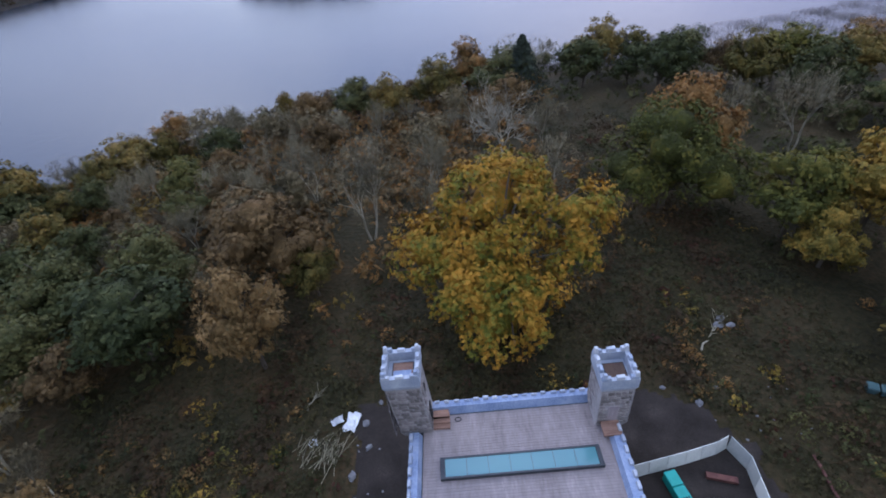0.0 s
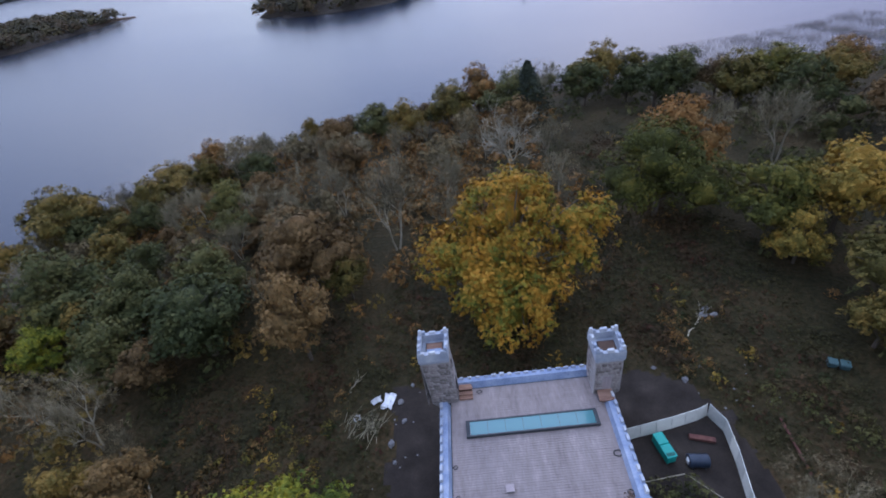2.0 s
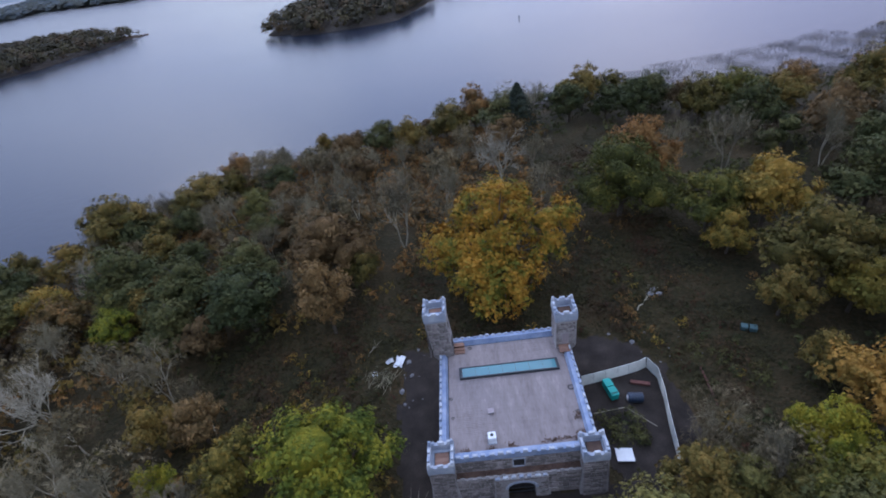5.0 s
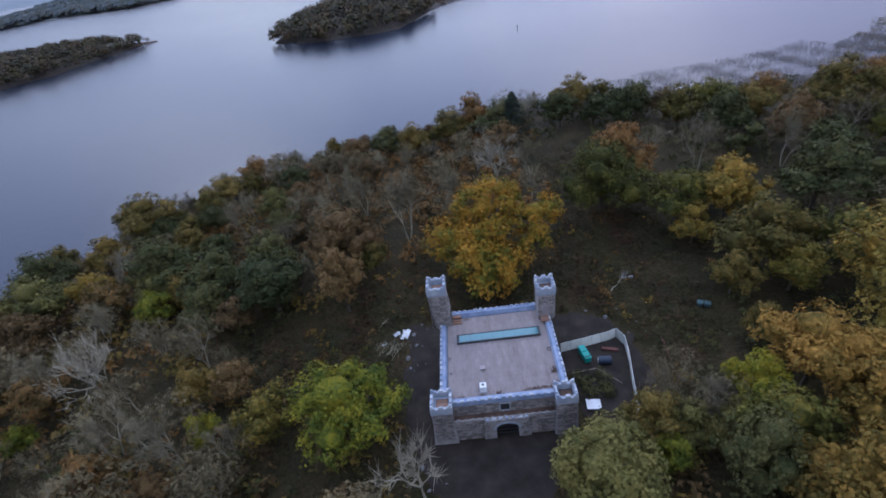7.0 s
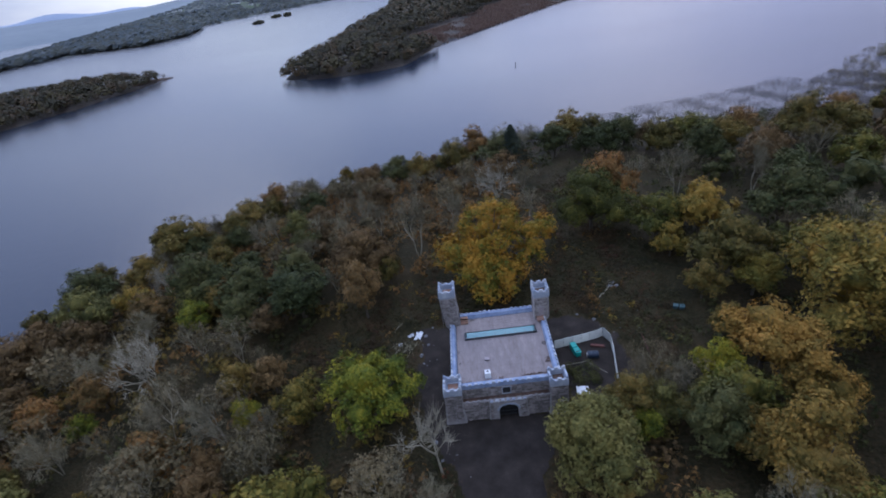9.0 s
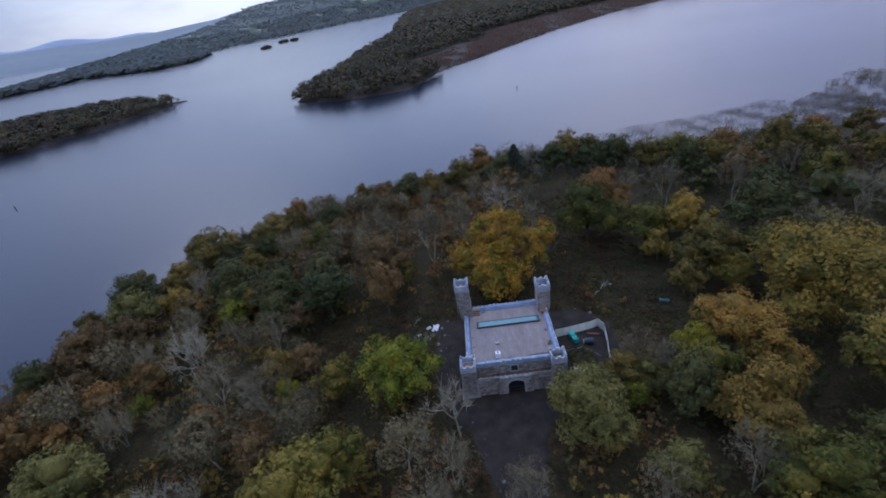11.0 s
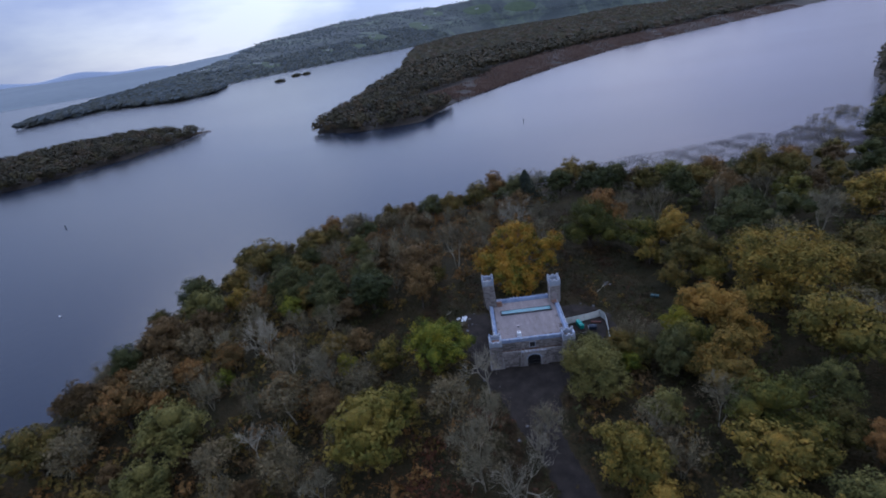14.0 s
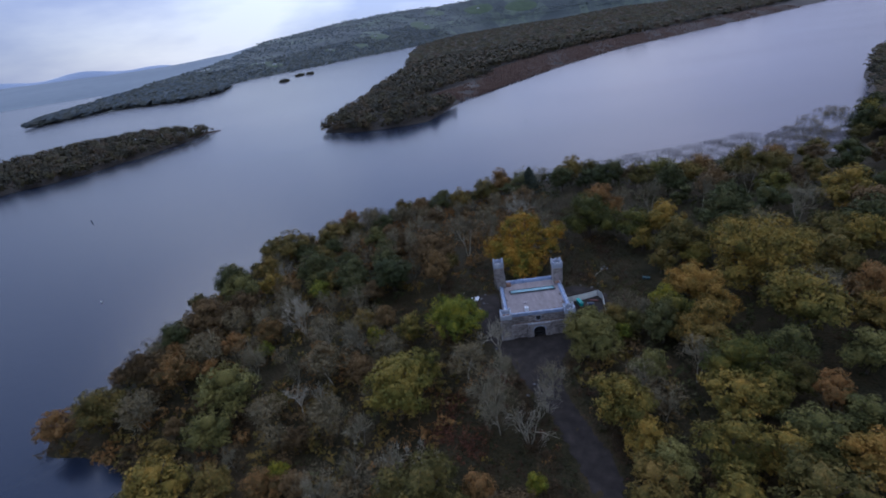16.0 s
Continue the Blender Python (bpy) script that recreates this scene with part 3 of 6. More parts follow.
def crown_arrays(r, h, leaves, size, seed, heads=(), loose=0.0, base=0.1):
    """Leaf sprays in many small clumps over a few broad, uneven heads of foliage; loose: how far the sprays stray from them."""
    rng = np.random.RandomState(seed)
    heads = [tuple(q) for q in heads]
    if not heads:
        n = rng.randint(6, 10)
        turn = rng.uniform(0, 6.28)
        low, tall = h * base, h * (1 - base)
        heads = [(rng.uniform(-0.12, 0.12) * r, rng.uniform(-0.12, 0.12) * r, low + tall * 0.66, r * rng.uniform(0.42, 0.54)), (0, 0, low + tall * 0.36, r * 0.55)]
        for k in range(n):
            a, d, q = turn + 6.28 * k / n + rng.uniform(-0.35, 0.35), rng.uniform(0.42, 0.68), rng.uniform(0.26, 0.44)
            heads.append((r * d * math.cos(a), r * d * math.sin(a), low + tall * rng.uniform(0.26, 0.62 - 0.25 * (d - 0.42)), r * q))
        top = max(z + 0.86 * q for _, _, z, q in heads)
        heads = [(x, y, z * h / top, q) for x, y, z, q in heads]
    mids, big = np.array([q[:3] for q in heads]), np.array([q[3] for q in heads])
    # clumps sit on the outside of the heads, few underneath
    spots, outs = [], []
    want = int((52 + 13 * len(heads)) * (1.7 if leaves > 12000 else 1))
    weight = big**2 / (big**2).sum()
    while len(spots) < want:
        k = rng.choice(len(heads), p=weight)
        d = rng.normal(size=3)
        d /= np.linalg.norm(d)
        if d[2] < -0.35 and rng.uniform() < 0.75:
            continue
        p = mids[k] + d * big[k] * (1, 1, 0.86) * rng.uniform(0.8, 1.18)
        if (np.linalg.norm((p - mids) / (1, 1, 0.86), axis=1) < 0.78 * big).any():
            continue
        spots.append(p)
        outs.append(d)
    spots, outs = np.array(spots), np.array(outs)
    rad = np.clip(rng.normal(0.14, 0.045, want), 0.07, 0.26) * r
    share = rad**2 / (rad**2).sum()
    cs, ns = [], []
    for c, d, q, w in zip(spots, outs, rad, share):
        k = max(4, int(leaves * w))
        e = rng.normal(size=(k, 3))
        e /= np.linalg.norm(e, axis=1)[:, None]
        e *= rng.uniform(0.25, 1.0 + loose, (k, 1)) ** 0.6
        keep = e @ d > -0.55
        e = np.where(keep[:, None], e, e + 0.9 * d)
        cs.append(c + e * q * (1, 1, 0.72))
        nn = e * 0.55 + d * 0.55 + rng.normal(size=(k, 3)) * 0.46 + (0, 0, 0.4)
        ns.append(nn / np.linalg.norm(nn, axis=1)[:, None])
    cs, ns = np.concatenate(cs), np.concatenate(ns)
    cs[:, 2] = np.maximum(cs[:, 2], 0.25)
    v, f = quads_to_mesh(cs, ns, size * rng.uniform(0.55, 1.3, len(cs)), rng)
    if loose < 0.5:
        v, f = with_cores(v, f, mids, big, rng, 1, 0.82, 0.62 if leaves > 12000 else 0.74)
    else:
        f = f.tolist()
    v[:, 2] = np.maximum(v[:, 2], 0.12)
    return v, f, [*map(tuple, mids), *map(tuple, spots[::12])]


def limbs(bm, r, h, goals, seed, girth=0.03):
    """A tapered trunk and limbs that reach into the lobes."""
    rng = random.Random(seed)
    top = Vector((rng.uniform(-0.06, 0.06) * r, rng.uniform(-0.06, 0.06) * r, h * 0.8))
    tube(bm, [(0, 0, -0.4), (0.02 * r, 0, h * 0.2), top * 0.6, top], girth * h, girth * h * 0.22, 7)
    for g in goals:
        g = Vector(g)
        k = min(0.72, max(0.22, (g.z / h) - 0.25))
        root = top * k
        root.z = h * 0.8 * k
        mid = root.lerp(g, 0.5) + Vector((0, 0, 0.06 * h))
        tube(bm, [root, mid, g], girth * h * 0.38, girth * h * 0.1, 4)


PROTO = {}
WORDS = {
    "amber": "oak tree in muted amber-brown autumn leaf",
    "gold": "broad oak tree in golden yellow autumn leaf",
    "ochre": "oak tree with dull yellow-ochre autumn leaves",
    "green": "full leafy tree still bright mid green",
    "lime": "young tree with pale yellow-green leaves",
    "olive": "woodland tree with dull olive green leaves",
    "sage": "rounded tree with soft grey-green foliage",
    "dark": "dense dark green evergreen tree",
    "russet": "tree with dark russet brown withered leaves",
    "ash": "tree with thin grey-brown withered foliage",
    "tan": "small tree with pale tan brown leaves",
    "rust": "tree in rusty orange-brown autumn leaf",
    "conifer": "slim dark conifer above the shore wood",
    "snag": "dead bleached tree with pale bare branching limbs",
    "bare": "leafless grey tree with pale lichened branches",
}


def conifer_arrays(r, h, leaves, size, seed):
    rng = np.random.RandomState(seed)
    t = rng.uniform(0, 1, leaves) ** 0.75
    ang = rng.uniform(0, 2 * math.pi, leaves)
    tier = 0.8 + 0.35 * np.abs(np.sin(t * 26 + np.sin(ang * 3)))
    rr = r * (1 - t * 0.94) * tier * rng.uniform(0.55, 1.05, leaves)
    cs = np.stack([rr * np.cos(ang), rr * np.sin(ang), h * (0.12 + 0.88 * t) - 0.18 * rr], 1)
    nn = np.stack([np.cos(ang) * 0.7, np.sin(ang) * 0.7, np.full(leaves, 0.7)], 1) + rng.normal(size=(leaves, 3)) * 0.4
    nn /= np.linalg.norm(nn, axis=1)[:, None]
    v, f = quads_to_mesh(cs, nn, size * rng.uniform(0.6, 1.3, leaves), rng)
    return v, f


def bare_branches(bm, fine_bm, h, r, seed, twigs=17):
    """A forking skeleton of limbs and twigs."""
    rng = random.Random(seed)
    tips = []

    def fork(p, d, length, girth, level):
        mid = p + d * length * 0.5 + Vector((rng.uniform(-1, 1), rng.uniform(-1, 1), 0.2)) * length * 0.07
        end = p + d * length + Vector((rng.uniform(-1, 1), rng.uniform(-1, 1), 0.3)) * length * 0.1
        tube(bm if level < 3 else fine_bm, [p, mid, end] if level < 3 else [p, end], girth, girth * 0.55, 5 if level < 2 else 3)
        if level >= 3:
            tips.append((end, d))
            tips.append((mid, d))
        if level >= 4:
            return
        for k in range(3 if level < 2 else 2):
            a = d.orthogonal().normalized()
            a.rotate(Matrix.Rotation(rng.uniform(0, 6.28), 3, d))
            nd = (d + a * rng.uniform(0.4, 1.25) + Vector((0, 0, rng.uniform(-0.05, 0.22)))).normalized()
            start = mid if (k == 0 and level > 0) else p.lerp(end, rng.uniform(0.7, 1.0)) if k == 1 else end
            fork(start, nd, length * rng.uniform(0.55, 0.95), max(0.02, girth * rng.uniform(0.5, 0.66)), level + 1)

    stems = rng.choice((1, 2, 2, 3))
    for k in range(stems):
        a = 6.28 * k / stems + rng.uniform(-0.7, 0.7)
        lean = rng.uniform(0.05, 0.5)
        fork(Vector((0.12 * math.cos(a), 0.12 * math.sin(a), -0.3)), Vector((lean * math.cos(a), lean * math.sin(a), 1)).normalized(), h * rng.uniform(0.2, 0.3), h * 0.0155, 0)
    for p, d in tips:
        for _ in range(twigs):
            e = (d * 0.8 + Vector((rng.uniform(-1, 1), rng.uniform(-1, 1), rng.uniform(-0.35, 1.0)))).normalized()
            q = p + e * rng.uniform(0.35, 1.5)
            side = e.orthogonal().normalized() * 0.024
            fine_bm.faces.new([fine_bm.verts.new(p + side), fine_bm.verts.new(p - side), fine_bm.verts.new(q)])
    every = [*bm.verts, *fine_bm.verts]
    zs = max(v.co.z for v in every)
    rs = max(math.hypot(v.co.x, v.co.y) for v in every)
    for v in every:
        v.co.x, v.co.y, v.co.z = v.co.x * r / rs, v.co.y * r / rs, (v.co.z * h / zs if v.co.z > 0 else v.co.z)


def make_tree(kind, r, h, leaves, size, seed, heads=()):
    root = empty("bare_tree" if kind in ("bare", "snag") else "tree", 0, 0, 0, WORDS[kind], "tree", "trees of the wood")
    bm = bmesh.new()
    if kind in ("bare", "ash", "snag"):
        fine_bm = bmesh.new()
        bare_branches(bm, fine_bm, h, r, seed, {"bare": 9, "ash": 6, "snag": 4}[kind])
        part("trunk", bm, M_PALE, root)
        part("branchwork", fine_bm, M_PALE if kind == "snag" else M_TWIG, root)
        if kind == "snag":
            return root
        v, f, _ = crown_arrays(0.9 * r, 0.95 * h, (0.42 if kind == "ash" else 0.2) * leaves, size * 1.15, seed, loose=1.2, base=0.3)
        from_arrays("crown", v, f, M_LEAF[kind], root, "thin withered leaves" if kind == "ash" else "haze of fine grey twigs")
    elif kind == "conifer":
        tube(bm, [(0, 0, -0.4), (0, 0, h * 0.5), (0, 0, h * 0.97)], 0.025 * h, 0.01, 6)
        part("trunk", bm, M_BARK, root)
        v, f = conifer_arrays(r, h, leaves, size, seed)
        from_arrays("crown", v, f, M_LEAF[kind], root)
    else:
        v, f, goals = crown_arrays(r, h, leaves, size, seed, heads)
        limbs(bm, r, h, goals, seed)
        part("trunk", bm, M_BARK, root)
        from_arrays("crown", v, f, M_LEAF[kind], root, smooth=True)
    return root


USED = {}
PLANTED = []


def grow_large(kind, x, y, r, h, leaves, size, seed, heads=()):
    """A tree with a crown of its own."""
    ob = make_tree(kind, r, h, leaves, size, seed, heads)
    ob.location = (x, y, ground_at(x, y) - 0.1)
    PLANTED.append((x, y, r))
    return ob


def grow(kind, x, y, r, h, rich=True):
    """Plants a tree: one of a few shapes of its kind, turned and sized."""
    rng = random.Random(int(x * 37 + y * 101))
    shape = rng.randrange(6 if kind in ("bare", "snag") else 4 if rich else 3)
    key = (kind, rich or kind in ("bare", "snag"), shape)
    if key not in PROTO:
        leaves, size = (3200, 0.255) if rich else (1750, 0.34)
        PROTO[key] = make_tree(kind, 5.0, 10.0, leaves, size, 7 + shape * 13 + sum(map(ord, kind)))
    m = pose(x, y, ground_at(x, y) - 0.1, 0, 0, rng.uniform(0, 360)) @ Matrix.Diagonal((r / 5, r / 5, h / 10, 1))
    PLANTED.append((x, y, r))
    if key not in USED:
        USED[key] = PROTO[key]
        PROTO[key].matrix_basis = m
        return PROTO[key]
    ob = copy_thing(PROTO[key], Matrix())
    ob.matrix_basis = m
    return ob


grow_large("gold", 7.0, 20.5, 8.8, 14.0, 15000, 0.29, 31, heads=((-6.8, 0.5, 7.2, 3.3), (1.6, -4.6, 4.6, 2.9), (-4.6, -3.4, 5.6, 3.0), (-0.8, 2.5, 10.8, 4.4), (6.6, 2.0, 9.0, 3.5), (6.2, -0.5, 6.4, 2.3), (-1.6, -6.0, 3.9, 3.6), (-2.5, -3.6, 5.4, 3.8), (-2.0, -1.0, 7.4, 4.0), (1.6, 2.5, 6.8, 3.2), (1.0, 5.0, 11.0, 3.2)))
grow_large("green", 27.6, 33.0, 8.0, 14.0, 5500, 0.25, 71)
grow("bare", 41.5, 47.0, 4.6, 10.6)
grow("ochre", 44.3, 29.9, 3.4, 7.2)
grow("ochre", 37.6, 19.7, 3.4, 7.2)
grow("bare", 48.6, 42.0, 6.0, 13.0)
grow("snag", 11.1, 52.6, 7.1, 14.0)
grow("bare", -7.7, 34.0, 6.6, 14.2)
grow("bare", 0.2, 44.0, 4.6, 10.2)
grow("bare", 17.9, 55.5, 4.4, 9.7)
grow("bare", -17.1, 46.0, 4.0, 9.0)
grow("dark", -28.5, 17.5, 7.0, 10.6)
grow("dark", -40.1, 25.0, 4.9, 9.3)
grow("dark", -38.5, 15.8, 4.2, 8.1)
grow("dark", -30.9, 27.0, 5.0, 9.5)
grow("dark", -43.6, 34.2, 3.5, 7.0)
grow("dark", -33.1, 40.5, 3.4, 6.8)
grow("russet", -17.6, 27.3, 6.3, 12.6)
grow("tan", -16.6, 14.8, 4.1, 12.0)
grow("olive", -13.1, 24.5, 3.0, 6.4)
grow("rust", -49.9, 75.4, 4.4, 9.4)
grow("dark", -35.0, 62.3, 4.1, 7.9)
grow("olive", -54.0, 63.5, 5.6, 8.8)
grow("bare", -58.9, 76.4, 3.2, 7.4)
grow("sage", -36.6, 49.9, 4.1, 8.3)
grow("amber", -31.4, 89.2, 3.0, 7.9)
grow("bare", -42.5, 84.2, 3.4, 7.7)
grow("dark", -14.5, 80.6, 5.0, 9.6)
grow("olive", -7.4, 79.1, 4.7, 9.5)
grow("olive", 2.8, 85.0, 6.2, 10.6)
grow("conifer", 18.6, 78.0, 6.4, 12.8)
grow("dark", 15.6, 80.5, 6.6, 11.2)
grow("olive", 36.6, 88.0, 6.0, 11.6)
grow("dark", 39.7, 78.7, 4.2, 8.1)
grow("dark", 51.0, 80.0, 5.6, 10.2)
grow("russet", 56.0, 74.5, 4.0, 8.6)
grow("green", 65.0, 69.5, 6.6, 10.6)
grow("rust", 78.0, 72.0, 5.2, 9.6)
grow("olive", 69.1, 61.5, 5.4, 10.8)
grow("olive", -77.6, 65.0, 4.4, 8.9)
grow("olive", -62.9, 53.8, 3.5, 7.2)
grow("bare", -63.7, 62.3, 3.6, 8.1)
grow("dark", -60.0, 45.8, 4.1, 8.0)
grow("bare", -32.2, 4.8, 2.3, 5.6)
grow("dark", -51.1, 49.5, 3.4, 6.8)
grow_large("amber", 36.2, -8.8, 5.5, 12.0, 5200, 0.23, 61)
grow("olive", 35.9, -1.2, 2.6, 5.8)
grow("ochre", 44.6, 24.0, 5.6, 12.4)
grow("green", 37.1, 24.7, 5.2, 10.4)
grow("olive", 42.4, 11.5, 6.5, 12.6)
grow("olive", 37.0, 7.2, 3.3, 7.0)
grow("green", 44.3, 6.5, 4.0, 8.0)
grow("dark", 69.0, 35.2, 5.9, 11.1)
grow("bare", 63.9, 40.2, 5.7, 12.3)
grow("olive", 86.0, 60.2, 7.3, 14.2)
grow("olive", 92.0, 56.7, 5.9, 11.7)
grow_large("ochre", 52.0, -3.0, 10.4, 16.6, 13500, 0.28, 67)
grow("dark", 59.5, 25.0, 7.0, 12.6)
grow("bare", 58.3, 19.8, 3.8, 8.6)
grow("olive", 67.0, -6.0, 6.0, 12.6)
grow("amber", 37.6, -15.0, 4.4, 10.4)
grow("amber", 32.6, -21.6, 5.2, 11.2)
grow("green", 29.6, -15.0, 4.7, 9.4)
grow("olive", 25.8, -14.2, 3.0, 6.3)
grow("olive", 29.7, -19.8, 3.3, 7.0)
grow("bare", 23.1, -10.0, 3.2, 7.4)
grow("olive", 18.8, -11.6, 3.5, 7.4)
grow("lime", 19.9, -14.8, 2.1, 4.7)
grow_large("sage", 12.2, -18.2, 6.4, 10.8, 8500, 0.22, 43)
grow_large("lime", -12.8, -7.8, 6.6, 11.8, 8000, 0.22, 41)
grow("tan", -29.0, 0.1, 3.2, 7.1)
grow("ochre", -22.7, -6.5, 3.8, 7.8)
grow("snag", -49.7, 4.0, 6.7, 13.0)
grow("bare", -36.3, 6.8, 4.5, 10.0)
grow("bare", -33.4, -8.4, 5.3, 11.5)
grow("snag", -4.2, -17.0, 5.8, 11.4)
grow("rust", -41.6, -11.4, 3.7, 7.9)
grow("rust", -56.7, 1.5, 3.7, 8.1)
grow("lime", -48.5, 17.6, 3.2, 6.7)
grow("lime", -57.1, -3.2, 2.1, 4.9)
grow("russet", -68.3, 14.5, 4.9, 9.5)
grow("snag", -62.7, 34.6, 4.5, 9.0)
grow("olive", -83.7, 43.9, 4.1, 8.4)
grow("olive", -64.1, 48.6, 6.7, 13.0)
grow("ochre", -64.5, 26.2, 4.0, 8.2)
grow("ash", -43.6, 0.6, 3.7, 7.6)
grow("green", -24.0, -27.5, 6.8, 13.3)
grow("green", -20.0, -21.2, 4.8, 9.6)
grow_large("ochre", 12.4, -36.2, 5.2, 10.6, 4600, 0.24, 65)
grow("ochre", 13.6, -42.2, 3.6, 7.8)
grow("ochre", 27.8, -38.8, 5.0, 9.8)
grow("ochre", 23.4, -46.7, 4.9, 9.6)
grow("ochre", 29.1, -48.3, 4.1, 8.1)
grow("sage", 15.2, -47.0, 3.8, 7.7)
grow("olive", 11.6, -50.0, 4.1, 8.4)
grow("ochre", 50.0, -21.7, 7.2, 14.0)
grow_large("green", 32.6, -32.4, 6.2, 11.4, 4200, 0.26, 63)
grow("sage", 34.6, -46.6, 4.5, 8.7)
grow("sage", 53.4, -32.1, 4.5, 8.9)
grow("olive", 39.6, -35.0, 3.5, 7.3)
grow("rust", 42.6, -38.9, 3.3, 7.3)
grow("sage", 43.1, -44.3, 3.9, 7.6)
grow("bare", 19.1, -36.1, 3.9, 8.9)
grow("snag", -2.6, -37.0, 6.2, 10.0)
grow("snag", 1.6, -31.0, 3.6, 8.0)
grow("bare", -7.7, -30.1, 5.0, 10.2)
grow("snag", -43.4, -23.6, 4.2, 9.0)
grow("snag", -39.8, -21.6, 3.4, 8.2)
grow("snag", -19.6, -40.4, 3.4, 7.4)
grow("snag", -24.6, -39.6, 4.2, 7.0)
grow("sage", -58.4, -19.1, 6.6, 12.2)
grow("sage", -58.8, -28.0, 4.9, 9.3)
grow("ash", -38.8, -16.0, 5.4, 10.4)
grow("ash", -48.9, -25.3, 4.1, 8.0)
grow("ochre", -61.6, -39.9, 6.0, 11.7)
grow("olive", -53.0, -40.0, 4.0, 8.1)
grow("russet", -83.6, -5.6, 5.0, 10.2)
grow("olive", -88.0, -16.5, 5.6, 11.0)
grow("rust", -97.0, -18.0, 4.4, 8.6)
grow("ash", -78.8, -17.4, 5.1, 9.7)
grow("rust", -74.1, -9.5, 5.1, 10.7)
grow("dark", -83.0, 6.6, 4.8, 9.6)
grow("russet", -77.4, 11.4, 5.8, 11.0)
grow("ash", -69.8, -4.8, 5.1, 10.6)
grow("bare", -57.6, -8.7, 4.8, 10.7)
grow("bare", -41.8, -6.7, 4.9, 10.8)
grow("lime", -43.2, -38.2, 1.5, 3.8)
grow("rust", -11.2, -47.3, 3.0, 6.6)
grow("lime", -3.2, -46.0, 1.8, 4.2)
grow("bare", 27.6, -29.2, 4.2, 9.5)
grow("olive", 71.4, 3.4, 6.3, 12.4)
grow("ochre", 78.5, 1.4, 6.2, 12.2)
grow("ochre", 96.4, 29.4, 6.9, 13.4)
grow("rust", 66.6, -14.9, 4.8, 10.2)
grow("sage", -70.8, 21.7, 6.2, 11.6)
grow("dark", -79.5, 33.9, 6.0, 11.1)
grow("dark", -51.0, 26.8, 6.4, 11.8)
grow("bare", -58.5, 5.1, 4.8, 10.5)
grow("rust", 9.0, 90.0, 5.5, 13.0)
grow("amber", 38.5, -52.0, 4.6, 9.4)
grow("olive", 46.5, -52.5, 5.2, 10.4)
grow("ochre", 33.0, -38.5, 4.0, 8.2)
grow("sage", 20.5, -27.5, 3.6, 7.4)
grow("ochre", 20.0, -54.0, 4.4, 9.0)
grow("sage", 57.0, -44.0, 5.4, 10.6)
grow("amber", 60.5, -24.0, 4.6, 9.4)
grow("sage", 43.0, -28.5, 4.2, 8.6)
grow("bare", -5.4, -23.6, 4.0, 8.2)
grow("bare", 17.6, -29.8, 3.8, 8.0)
grow("rust", 33.4, 41.0, 5.6, 12.6)
grow("amber", -66.5, -36.0, 4.4, 8.6)
grow("lime", -43.9, -37.0, 1.8, 4.0)
grow("bare", 24.0, -5.8, 3.6, 6.6)
grow("bare", 27.0, -10.5, 3.6, 7.0)
grow("bare", 21.6, -7.6, 2.6, 5.2)
grow("sage", 22.6, -12.2, 2.8, 5.6)
grow("lime", 30.4, -9.8, 3.0, 8.2)
grow("dark", 26.8, -17.6, 4.2, 9.8)
grow("olive", 31.5, -25.0, 4.4, 8.8)
grow("bare", -7.0, -34.5, 5.2, 10.4)
grow("bare", 3.2, -28.0, 3.6, 8.4)
grow("bare", -24.8, -44.0, 5.0, 10.0)
grow("rust", 92.0, 70.0, 5.2, 10.0)
grow("rust", 103.0, 71.0, 5.4, 10.4)
grow("lime", -30.6, -6.4, 2.2, 6.4)
grow("dark", -40.5, 22.0, 4.4, 8.2)
grow("sage", -50.4, 22.6, 3.2, 7.0)
grow("bare", -68.5, 46.0, 3.8, 8.6)
for k, (x, y, r, h) in enumerate(((166, 109, 7.0, 14.5), (175, 117, 7.4, 16.0), (172, 103, 6.4, 13.0), (184, 127, 7.6, 16.5), (183, 112, 6.8, 14.0), (160, 103, 4.6, 8.5))):
    grow(("dark", "green", "olive")[k % 3], x, y, r, h, rich=False)


# the rest of the wood, thinner in the clearings
CLEAR = [
    [(-24, 14), (-34, 11), (-31, -2), (-20, -2), (-5, -9), (-6, -20), (-14, -26), (-16, -48), (18, -62), (20, -46), (12, -30), (8, -24), (18, -14), (26, -8), (34, 2), (36, 30), (22, 46), (14, 34), (0, 31), (-7, 26), (-10, 20), (-16, 22)],
    [(16, 50), (36, 44), (40, 66), (20, 72)],
]


